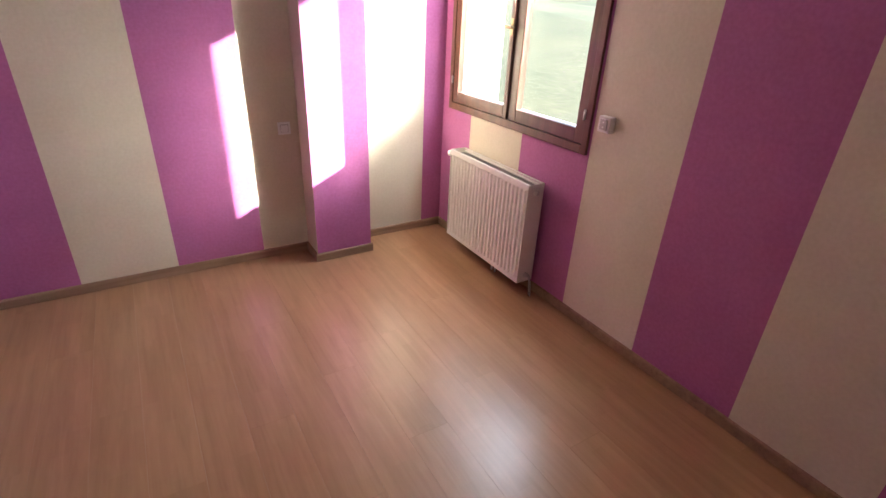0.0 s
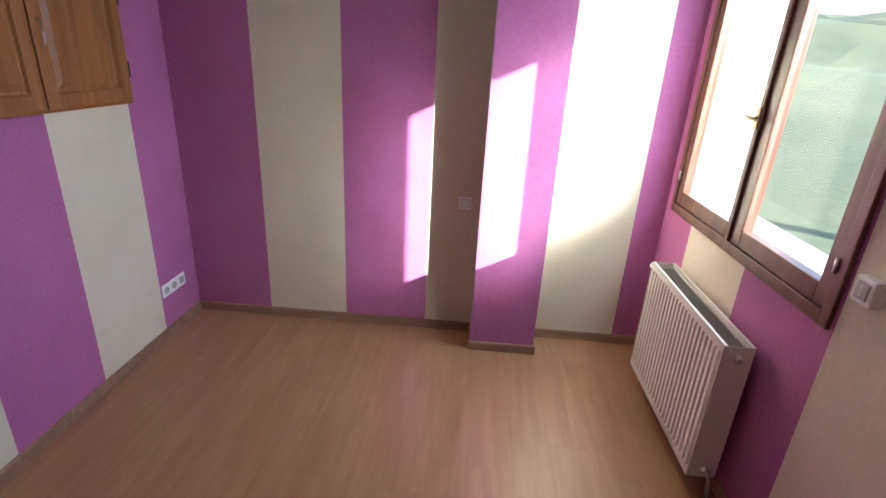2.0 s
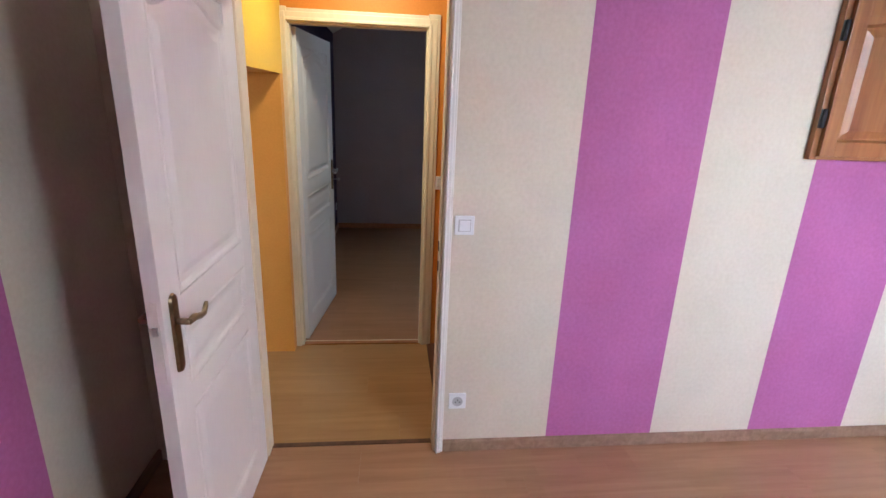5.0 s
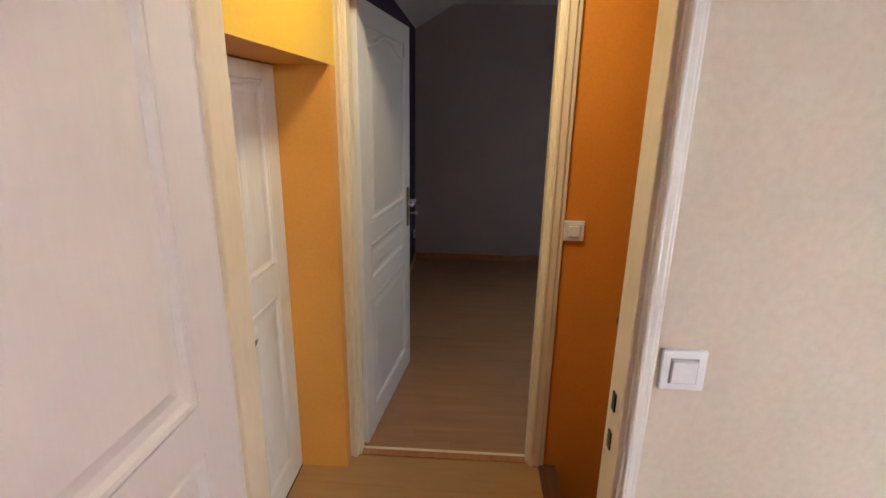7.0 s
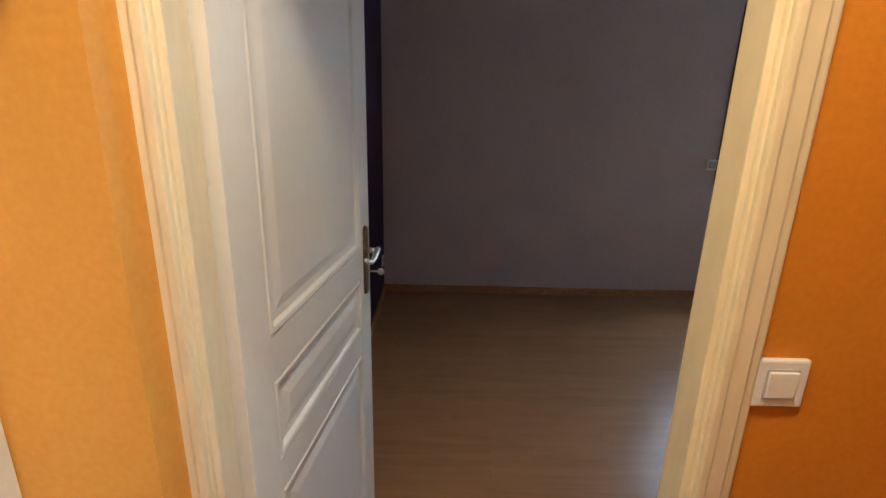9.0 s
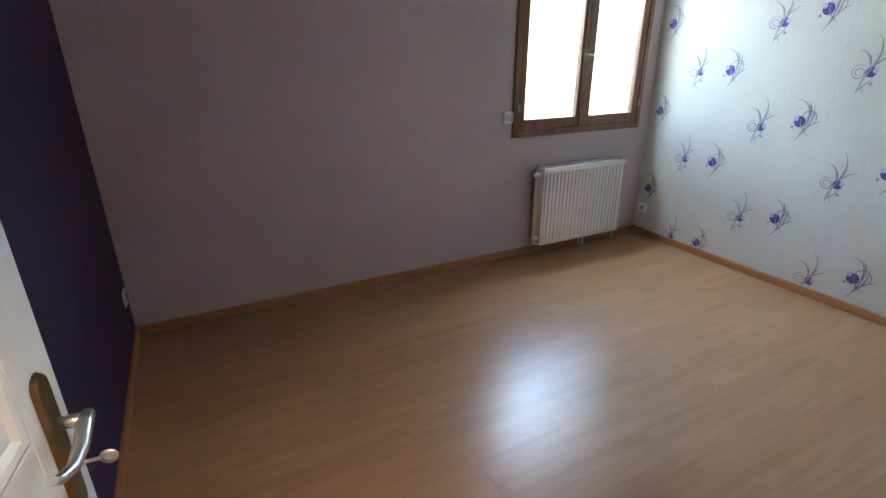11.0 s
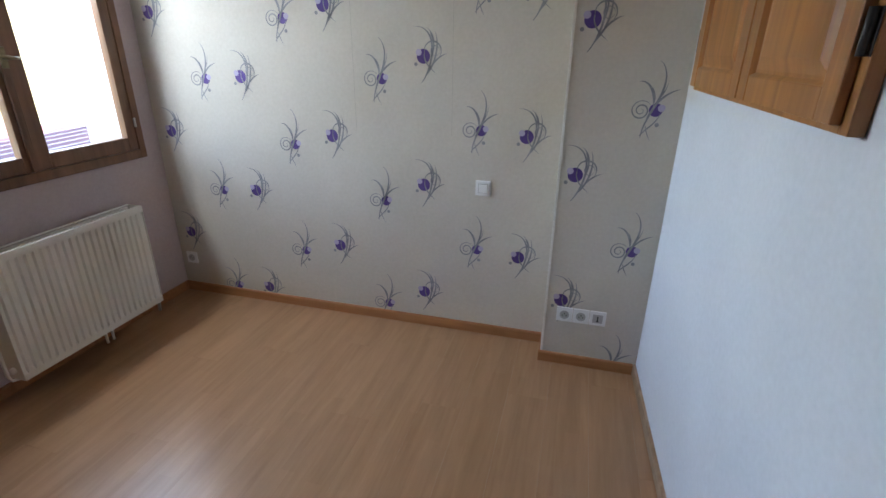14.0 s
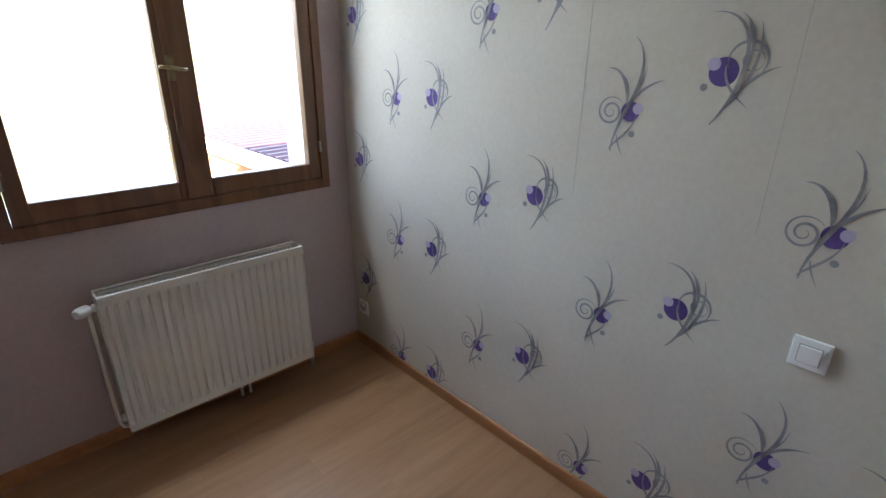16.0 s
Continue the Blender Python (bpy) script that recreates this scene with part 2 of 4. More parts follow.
def rod(bm, pts, r, seg=10, mi=0, taper=None):
    """A round bar along a line of points."""
    pts = [Vector(p) for p in pts]
    rings = []
    for i, p in enumerate(pts):
        d = (pts[min(i + 1, len(pts) - 1)] - pts[max(i - 1, 0)]).normalized()
        side = d.cross(Vector((0, 0, 1)))
        side = (side if side.length > 0.05 else d.cross(Vector((0, 1, 0)))).normalized()
        up = side.cross(d)
        k = r * (taper[i] if taper else 1)
        rings.append([bm.verts.new(p + k * (side * math.cos(a) + up * math.sin(a))) for a in [2 * math.pi * j / seg for j in range(seg)]])
    for a, b in zip(rings, rings[1:]):
        for j in range(seg):
            f = bm.faces.new((a[j], a[(j + 1) % seg], b[(j + 1) % seg], b[j]))
            f.smooth, f.material_index = True, mi
    for ring in (rings[0][::-1], rings[-1]):
        bm.faces.new(ring).material_index = mi


def lathe(bm, rows, axis=Vector((0, 0, 1)), at=Vector((0, 0, 0)), seg=20, mi=0):
    """Rows of (radius, height) turned round an axis."""
    q = Vector((0, 0, 1)).rotation_difference(axis)
    rings = [[bm.verts.new(Vector(at) + q @ Vector((r * math.cos(2 * math.pi * j / seg), r * math.sin(2 * math.pi * j / seg), h))) for j in range(seg)] for r, h in rows]
    for a, b in zip(rings, rings[1:]):
        for j in range(seg):
            f = bm.faces.new((a[j], a[(j + 1) % seg], b[(j + 1) % seg], b[j]))
            f.smooth, f.material_index = True, mi
    bm.faces.new(rings[0][::-1]).material_index = mi
    bm.faces.new(rings[-1]).material_index = mi


def finish(name, bm, mats, recalc=True):
    if recalc:
        bmesh.ops.recalc_face_normals(bm, faces=list(bm.faces))
    me = bpy.data.meshes.new(name)
    bm.to_mesh(me)
    bm.free()
    for m in (mats if isinstance(mats, (list, tuple)) else [mats]):
        me.materials.append(m)
    return new(name, me)


def part(name, bm, material, parent, label=""):
    ob = finish(name, bm, material)
    ob.parent = parent
    return tagged(ob, label) if label else ob


def thing(name, m, label, category, group="", kind=""):
    ob = new(name)
    ob.empty_display_size = 0.1
    ob.matrix_world = m
    return tagged(ob, label, category, group, kind)


def structure(name, bm, mats, label, category):
    return tagged(finish(name, bm, mats), label, category, kind="structure")


def wall(name, axis, front, back, us, zs, holes, fronts, mats, back_mi, label):
    """A wall as one closed sheet: cut at us and zs, open at holes (u0, u1, z0, z1); fronts gives the material of each stretch."""
    bm = bmesh.new()
    us, zs = sorted(us), sorted(zs)
    nu, nz = len(us) - 1, len(zs) - 1

    def solid(i, k):
        if not (0 <= i < nu and 0 <= k < nz):
            return False
        u, z = (us[i] + us[i + 1]) / 2, (zs[k] + zs[k + 1]) / 2
        return not any(a < u < b and c < z < d for a, b, c, d in holes)

    def co(p, u, z):
        return (p, u, z) if axis == "x" else (u, p, z)

    cache = {}

    def vert(p, u, z):
        key = (p, u, z)
        if key not in cache:
            cache[key] = bm.verts.new(co(p, u, z))
        return cache[key]

    def quad(a, b, c, d, mi):
        bm.faces.new((vert(*a), vert(*b), vert(*c), vert(*d))).material_index = mi

    for i in range(nu):
        for k in range(nz):
            if not solid(i, k):
                continue
            u0, u1, z0, z1 = us[i], us[i + 1], zs[k], zs[k + 1]
            mi = fronts((u0 + u1) / 2, (z0 + z1) / 2)
            quad((front, u0, z0), (front, u1, z0), (front, u1, z1), (front, u0, z1), mi)
            quad((back, u0, z0), (back, u1, z0), (back, u1, z1), (back, u0, z1), back_mi)
            rim = len(mats) - 1
            if not solid(i - 1, k):
                quad((front, u0, z0), (back, u0, z0), (back, u0, z1), (front, u0, z1), rim)
            if not solid(i + 1, k):
                quad((front, u1, z0), (back, u1, z0), (back, u1, z1), (front, u1, z1), rim)
            if not solid(i, k - 1):
                quad((front, u0, z0), (back, u0, z0), (back, u1, z0), (front, u1, z0), rim)
            if not solid(i, k + 1):
                quad((front, u0, z1), (back, u0, z1), (back, u1, z1), (front, u1, z1), rim)
    return structure(name, bm, mats, label, "wall")


def stripes(edges, first):
    """0 pink and 1 cream in turn between the edges."""
    def pick(u, z):
        return (sum(u > e for e in edges) + first) % 2
    return pick


# ---- measures ----
XE, XEO = 3.03, 3.45          # pink room: inner and outer face of the window wall
YS = -4.30                    # its south wall
TOP = 2.50
HX = -1.08                    # hall face of the wall to the flowered room
X2D = -1.14                   # its other face at the door; the pale lining stands further in
X2E, X2W, X2O = -1.28, -4.21, -4.58
Y2N, Y2S = 0.03, -3.945
W1 = (-1.47, -0.125, 1.005, 2.40)    # window openings: y0, y1, z0, z1
W2 = (-1.355, -0.115, 0.970, 2.20)
D1 = (-3.835, -3.045, 2.02)          # door openings: y0, y1, top
D2 = (-3.858, -3.055, 2.00)
CL_Y, BOX_Y, SOF = -4.09, -3.885, 1.715
PF = -0.15                    # front of the flowered corner pier



def pale_x(y):
    """The pale lining leans out of square along its length."""
    return X2E - (y + 0.107) * 0.0455


# ---- pink room ----
w_edges = [-2.511, -1.976, -1.451, -0.928, -0.391]
wall("wall_west", "x", 0.0, -0.08, [YS, -3.05, 0.0, D1[0], D1[1]] + w_edges, [0, D1[2], TOP], [(D1[0], D1[1], -1, D1[2])],
     stripes(w_edges, 1), [PINK, CREAM, ORANGE, OLD_WHITE], 2, "wall papered in orchid pink and cream stripes")
n_edges = [0.517, 1.047, 1.59, 2.858]
wall("wall_north", "y", 0.0, 0.30, [-0.0, 3.45] + n_edges, [0, TOP], [], stripes(n_edges, 0), [PINK, CREAM, RENDER_OUT], 2,
     "sunlit wall papered in pink and cream stripes")
e_edges = [-0.381, -0.95, -1.507, -2.037, -2.58, -3.115, -3.65]
wall("wall_east", "x", XE, XEO, [YS, 0.0, W1[0], W1[1]] + e_edges, [-2.8, 0, W1[2], W1[3], TOP], [(W1[0], W1[1], W1[2], W1[3])],
     stripes(e_edges, 1), [PINK, CREAM, RENDER_OUT, REVEAL], 2, "window wall papered in pink and cream stripes")
s_edges = [0.62, 1.15, 1.68, 2.21, 2.74]
wall("wall_south", "y", YS, YS - 0.2, [-0.08, XEO] + s_edges, [0, TOP], [], stripes(s_edges, 1), [PINK, CREAM, RENDER_OUT], 2,
     "striped wall behind the open door")
bm = bmesh.new()
for f in box(bm, 1.906, 2.308, -0.228, -0.001, 0.001, TOP - 0.001):
    if abs(f.calc_center_median().y + 0.228) > 0.01:
        f.material_index = 1
structure("pilaster", bm, [PINK, CREAM], "projecting pier with a pink front and cream sides", "pillar")
bm = bmesh.new()
box(bm, -0.08, XEO, YS - 0.2, 0.3, TOP, TOP + 0.12)
structure("ceiling", bm, CEIL, "plain white painted ceiling", "ceiling")
bm = bmesh.new()
box(bm, -0.08, XEO, YS - 0.2, 0.3, -0.2, -0.012)
floor_a = structure("floor", bm, SUBFLOOR, "oak laminate floor of long staggered planks", "floor")


def skirting(name, axis, at, out, u0, u1, mat, label, h=0.060):
    """A skirting board with a rounded top; out is the side it stands on."""
    bm = bmesh.new()
    pr = [(0, 0), (0.013, 0), (0.013, h - 0.011), (0.010, h - 0.003), (0.004, h), (0, h)]
    ends = []
    for u in (u0, u1):
        ends.append([bm.verts.new(((at + out * d), u, z) if axis == "x" else (u, at + out * d, z)) for d, z in pr])
    n = len(pr)
    for i in range(n):
        bm.faces.new((ends[0][i], ends[0][(i + 1) % n], ends[1][(i + 1) % n], ends[1][i]))
    bm.faces.new(ends[0])
    bm.faces.new(ends[1][::-1])
    return structure(name, bm, mat, label, "skirting board")


LA, LB = "taupe wooden skirting board", "orange-brown wooden skirting board"
skirting("baseboard_west", "x", 0.0, 1, -3.014, 0.0, SKIRT_A, LA)
skirting("baseboard_north_a", "y", 0.0, -1, 0.013, 1.893, SKIRT_A, LA)
skirting("baseboard_pier_side_a", "x", 1.906, -1, -0.228, 0.0, SKIRT_A, LA)
skirting("baseboard_pier_front", "y", -0.228, -1, 1.893, 2.321, SKIRT_A, LA)
skirting("baseboard_pier_side_b", "x", 2.308, 1, -0.228, 0.0, SKIRT_A, LA)
skirting("baseboard_north_b", "y", 0.0, -1, 2.321, XE - 0.013, SKIRT_A, LA)
skirting("baseboard_east", "x", XE, -1, YS, 0.0, SKIRT_A, LA)
skirting("baseboard_south", "y", YS, 1, 0.0, XE - 0.013, SKIRT_A, LA)

# ---- hall ----
wall("wall_hall_west", "x", HX, X2D, [-4.3, D2[0], D2[1], 0.2], [-2.7, 0, D2[2], TOP], [(D2[0], D2[1], 0, D2[2])],
     lambda u, z: 0, [ORANGE, PALE, FRAME_CREAM], 1, "orange painted wall on the hall side, pale paper behind")
bm = bmesh.new()
box(bm, HX, -0.08, 0.0, 0.2, -2.7, TOP)
structure("wall_stair_north", bm, ORANGE, "orange painted wall at the foot of the stairs", "wall")
bm = bmesh.new()
box(bm, -0.08, 0.0, -3.02, 0.3, -2.7, -0.2)
structure("wall_stair_east", bm, ORANGE, "orange painted wall beside the stairs", "wall")
bm = bmesh.new()
box(bm, HX, -0.08, CL_Y - 0.14, CL_Y - 0.045, 0, TOP)
structure("wall_hall_south", bm, ORANGE, "painted wall behind the closet door", "wall")
bm = bmesh.new()
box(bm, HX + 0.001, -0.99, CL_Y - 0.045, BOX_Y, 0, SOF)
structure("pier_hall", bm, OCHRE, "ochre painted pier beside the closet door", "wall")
bm = bmesh.new()
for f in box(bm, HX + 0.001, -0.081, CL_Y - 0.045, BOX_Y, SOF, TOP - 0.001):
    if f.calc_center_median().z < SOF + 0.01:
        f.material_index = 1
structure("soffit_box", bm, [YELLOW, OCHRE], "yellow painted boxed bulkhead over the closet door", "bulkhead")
bm = bmesh.new()
box(bm, X2D, -0.08, -4.5, 0.2, TOP + 0.001, TOP + 0.12)
structure("ceiling_hall", bm, CEIL, "white painted hall ceiling", "ceiling")
bm = bmesh.new()
box(bm, X2D, -0.08, -4.3, -3.02, -0.2, -0.012)
floor_h = structure("floor_hall", bm, SUBFLOOR, "honey laminate floor of the narrow hall", "floor")
bm = bmesh.new()
box(bm, -1.3, 0.0, -3.2, 0.3, -2.9, -2.7)
structure("floor_stair", bm, SUBFLOOR, "dark floor at the foot of the stairs", "floor")

stair = thing("staircase", pose(0, -3.02, 0), "dark wooden stairs descending from the hall", "stairs")
for i in range(9):
    z = -0.175 * i
    bm = bmesh.new()
    y0 = 0.0 if i == 0 else 0.06 + 0.29 * (i - 1)
    y1 = 0.06 + 0.29 * i + 0.02
    soft_box(bm, HX + 0.002, -0.083, y0, y1, z - 0.035, z + (0.002 if i == 0 else 0), 0.008)
    part("step", bm, STEP_WOOD, stair)
    bm = bmesh.new()
    box(bm, HX + 0.002, -0.083, y1 - 0.04, y1 - 0.022, z - 0.175, z - 0.036)
    part("riser", bm, STEP_WOOD, stair)

# ---- flowered room ----
n2 = lambda u, z: 0
wall("wall_flowered", "y", Y2N, Y2N + 0.3, [X2O, X2D - 0.001], [-2.8, 0, TOP], [], n2, [FLORAL, RENDER_OUT], 1,
     "ivory wallpaper with violet discs and grey grasses")
wall("wall_mauve", "x", X2W, X2O, [Y2S - 0.2, Y2N, W2[0], W2[1]], [-2.8, 0, W2[2], W2[3], TOP], [W2], n2, [MAUVE, RENDER_OUT, REVEAL], 1,
     "plain mauve-grey papered window wall")
wall("wall_purple", "y", Y2S, Y2S - 0.2, [X2W, X2D], [-2.8, 0, TOP], [], n2, [PURPLE, RENDER_OUT], 1, "wall papered in deep dark purple")
bm = bmesh.new()
box(bm, -1.765, X2E - 0.001, PF, Y2N - 0.001, 0.001, TOP - 0.05)
pier_b = structure("pier_flowered", bm, FLORAL, "shallow boxed corner pier with flowered paper", "pillar")
bm = bmesh.new()
box(bm, -1.770, -1.758, PF - 0.0045, PF + 0.0075, 0.061, TOP - 0.06)
for v in bm.verts:
    v.co.x += 0.002 * math.sin(v.co.z * 40)
structure("trim_pier", bm, JOINT, "torn white paper edge along the corner", "trim")
bm = bmesh.new()
box(bm, X2O, X2D, Y2S - 0.2, Y2N + 0.3, 2.50, 2.62)
structure("ceiling_flowered", bm, CEIL, "white painted ceiling", "ceiling")
bm = bmesh.new()
s0 = [bm.verts.new((X2W + 0.001, *p)) for p in ((Y2S + 0.001, 2.285), (-3.58, 2.499), (Y2S + 0.001, 2.499))]
s1 = [bm.verts.new((X2D - 0.001, *p)) for p in ((Y2S + 0.001, 2.285), (-3.58, 2.499), (Y2S + 0.001, 2.499))]
for a, b in ((0, 1), (1, 2), (2, 0)):
    bm.faces.new((s0[a], s0[b], s1[b], s1[a]))
bm.faces.new(s0)
bm.faces.new(s1[::-1])
structure("ceiling_slope", bm, CEIL, "sloping white ceiling strip under the roof", "ceiling")
bm = bmesh.new()
box(bm, X2O, X2D, Y2S - 0.2, Y2N + 0.3, -0.2, -0.012)
floor_b = structure("floor_flowered", bm, SUBFLOOR, "oak laminate floor of long staggered planks", "floor")
skirting("baseboard_mauve", "x", X2W, 1, Y2S, Y2N, SKIRT_B, LB)
skirting("baseboard_flowered", "y", Y2N, -1, X2W + 0.013, -1.778, SKIRT_B, LB)
skirting("baseboard_pier_b", "x", -1.765, -1, PF, Y2N - 0.013, SKIRT_B, LB)
skirting("baseboard_pier_c", "y", PF, -1, -1.778, X2E - 0.013, SKIRT_B, LB)
bb = skirting("baseboard_pale", "x", X2E, -1, -2.95, PF, SKIRT_A, LA)
for v in bb.data.vertices:
    v.co.x += pale_x(v.co.y) - X2E
skirting("baseboard_purple", "y", Y2S, 1, X2W + 0.013, X2D, SKIRT_B, LB)


bm = bmesh.new()
box(bm, X2E, X2D - 0.0005, -2.95, PF, 0.0005, 2.499)
for v in bm.verts:
    if v.co.x < X2E + 0.01:
        v.co.x = pale_x(v.co.y)
structure("wall_pale", bm, PALE, "plain pale blue-white papered wall", "wall")


# ---- windows ----
def casement(name, m, w, h, wood_mat, mark, label):
    """A two-leaf casement seen from inside at -y; origin at the lower middle of the opening."""
    win = thing(name, m, label, "window", kind="structure")
    a = w / 2
    bm = bmesh.new()
    for x0, x1, z0, z1 in ((-a - 0.022, -a + 0.02, -0.022, h + 0.022), (a - 0.02, a + 0.022, -0.022, h + 0.022),
                           (-a + 0.02, a - 0.02, -0.022, 0.028), (-a + 0.02, a - 0.02, h - 0.02, h + 0.022)):
        soft_box(bm, x0, x1, -0.018, -0.001, z0, z1, 0.004)
        soft_box(bm, max(x0, -a + 0.001), min(x1, a - 0.001), -0.001, 0.055, max(z0, 0.001), min(z1, h - 0.001), 0.002)
    part("window_frame", bm, wood_mat, win)
    st, bot = 0.058, 0.075
    for side in (-1, 1):
        x0, x1 = (-a + 0.022, -0.012) if side < 0 else (-0.010, a - 0.022)
        in0, in1 = x0 + st, x1 - st
        if side < 0:
            in1 = x1 - 0.04
        else:
            in0 = x0 + 0.09
        bm = bmesh.new()
        for p in ((x0, in0, 0.03, h - 0.022), (in1, x1, 0.03, h - 0.022), (in0, in1, 0.03, 0.03 + bot), (in0, in1, h - 0.022 - st, h - 0.022)):
            soft_box(bm, p[0], p[1], -0.012, 0.035, p[2], p[3], 0.005)
        sash = part("sash", bm, wood_mat, win)
        bm = bmesh.new()
        box(bm, in0 - 0.004, in1 + 0.004, 0.010, 0.014, 0.03 + bot - 0.004, h - 0.022 - st + 0.004)
        pane = part("pane", bm, GLASS, sash, "clear glass pane")
        pane.visible_shadow = False
        for z in (0.16, h - 0.2):
            bm = bmesh.new()
            xh = (-a + 0.021) if side < 0 else (a - 0.021)
            rod(bm, [(xh, -0.022, z), (xh, -0.022, z + 0.05)], 0.0065)
            part("hinge", bm, STEEL, sash, "small metal hinge pin")
    bm = bmesh.new()
    soft_box(bm, -0.028, 0.004, -0.026, -0.012, 0.03, h - 0.022, 0.006)
    part("cover_strip", bm, wood_mat, win)
    bm = bmesh.new()
    soft_box(bm, -0.026, 0.002, -0.034, -0.0265, mark - 0.045, mark + 0.045, 0.003)
    rod(bm, [(-0.012, -0.034, mark), (-0.012, -0.055, mark)], 0.009)
    rod(bm, [(-0.06, -0.058, mark + 0.006), (-0.03, -0.062, mark + 0.004), (-0.012, -0.06, mark), (0.012, -0.062, mark - 0.003), (0.04, -0.056, mark - 0.004)], 0.0085, taper=[0.7, 0.9, 1.3, 0.9, 0.7])
    part("window_handle", bm, BRONZE, win, "metal window catch handle")
    bm = bmesh.new()
    soft_box(bm, -a + 0.002, a - 0.002, 0.058, 0.39, -0.03, 0.012, 0.006)
    part("outer_sill", bm, REVEAL, win, "white outer sill")
    return win


casement("window_1", pose(XE, (W1[0] + W1[1]) / 2, W1[2], 0, 0, -90), W1[1] - W1[0], W1[3] - W1[2], WIN_DARK, 0.565, "closed dark red-brown wooden casement window in the striped wall")
casement("window_2", pose(X2W, (W2[0] + W2[1]) / 2, W2[2], 0, 0, 90), W2[1] - W2[0], W2[3] - W2[2], WIN_BROWN, 0.545, "closed mid-brown wooden casement window in the mauve wall")


# ---- radiators ----
def radiator(m, label, L=0.82, H=0.62, dep=0.10, pipe=True):
    """Steel panel radiator, front at -y, thermostatic valve at its -x end."""
    rad = thing("radiator", m, label, "radiator", group="panel radiators")
    bm = bmesh.new()
    n = 22
    pitch = (L - 0.03) / n
    prof = [(-L / 2, 0.0)]
    for i in range(n):
        x = -L / 2 + 0.015 + i * pitch
        prof += [(x + pitch * 0.06, 0.0), (x + pitch * 0.24, 0.011), (x + pitch * 0.72, 0.011), (x + pitch * 0.90, 0.0)]
    prof.append((L / 2, 0.0))
    levels = [(0.0, 0.0), (0.03, 0.0), (0.045, 1.0), (H - 0.045, 1.0), (H - 0.03, 0.0), (H, 0.0)]
    grid = [[bm.verts.new((x, -dep / 2 - 0.002 + (0.011 - d) * k, z)) for x, d in prof] for z, k in levels]
    for r0, r1 in zip(grid, grid[1:]):
        for i in range(len(prof) - 1):
            bm.faces.new((r0[i], r0[i + 1], r1[i + 1], r1[i]))
    box(bm, -L / 2, L / 2, -dep / 2 + 0.0105, -dep / 2 + 0.0125, 0.001, H - 0.001)
    part("front_panel", bm, RAD, rad, "ribbed cream enamel panel")
    bm = bmesh.new()
    soft_box(bm, -L / 2 + 0.01, L / 2 - 0.01, dep / 2 - 0.012, dep / 2, 0.005, H - 0.01, 0.004)
    part("back_panel", bm, RAD, rad)
    bm = bmesh.new()
    for i in range(40):
        x = -L / 2 + 0.03 + i * (L - 0.06) / 39
        box(bm, x, x + 0.0012, -dep / 2 + 0.014, dep / 2 - 0.014, 0.05, H - 0.02)
    tagged(part("convector_fins", bm, RAD_IN, rad, "grey convector fins"), kind="stuff")
    for s in (-1, 1):
        bm = bmesh.new()
        x = s * L / 2
        soft_box(bm, min(x, x + s * 0.003), max(x, x + s * 0.003), -dep / 2 - 0.001, dep / 2, 0.0, H + 0.002, 0.0012)
        part("side_plate", bm, RAD, rad)
        for z in (0.05, H - 0.05):
            bm = bmesh.new()
            lathe(bm, [(0.016, 0), (0.016, 0.014), (0.010, 0.016), (0.010, 0.02)], Vector((s, 0, 0)), (x + s * 0.003, 0.0, z), 12)
            part("end_plug", bm, STEEL if s > 0 else PLASTIC, rad, "round end plug")
    bm = bmesh.new()
    for y0, y1 in ((-dep / 2 + 0.002, -dep / 2 + 0.014), (dep / 2 - 0.014, dep / 2)):
        box(bm, -L / 2, L / 2, y0, y1, H - 0.002, H + 0.003)
    part("top_edge", bm, RAD, rad)
    bm = bmesh.new()
    at = (-L / 2 - 0.03, 0.0, H - 0.05)
    rod(bm, [(-L / 2 - 0.004, 0, H - 0.05), at], 0.011)
    part("valve_body", bm, STEEL, rad, "nickel valve body")
    bm = bmesh.new()
    lathe(bm, [(0.016, 0), (0.021, 0.006), (0.022, 0.035), (0.019, 0.052), (0.012, 0.058)], Vector((-0.75, -0.65, 0.1)).normalized(), at, 18)
    part("valve_head", bm, PLASTIC, rad, "white thermostatic valve head")
    bm = bmesh.new()
    x = -L / 2 - 0.03
    if not pipe:
        rod(bm, [(-L / 2 - 0.02, 0.01, H - 0.05), (-L / 2 - 0.02, dep / 2 + 0.04, H - 0.05)], 0.008)
    else:
        rod(bm, [(x, 0.01, H - 0.06), (x, 0.012, 0.3), (x, 0.012, 0.03), (x + 0.012, 0.012, 0.0), (x + 0.05, 0.012, -0.012), (x + 0.09, 0.02, -0.01)], 0.0075)
    part("feed_pipe", bm, RAD, rad, "thin painted feed pipe")
    bm = bmesh.new()
    rod(bm, [(L / 2 + 0.01, 0.01, 0.05), (L / 2 + 0.03, 0.01, 0.045), (L / 2 + 0.035, 0.02, 0.0), (L / 2 + 0.035, 0.03, -0.1)], 0.009)
    part("outlet_pipe", bm, STEEL, rad, "short outlet pipe to the floor")
    for x in (0.06, 0.10):
        bm = bmesh.new()
        rod(bm, [(x, 0.02, 0.0), (x, 0.02, -0.1)], 0.007)
        part("drain_pipe", bm, RAD, rad, "short painted pipe to the floor")
    for x in (-0.28, 0.28):
        bm = bmesh.new()
        box(bm, x - 0.015, x + 0.015, dep / 2 + 0.0005, dep / 2 + 0.062, 0.1, H - 0.08)
        part("bracket", bm, RAD, rad)
    return rad


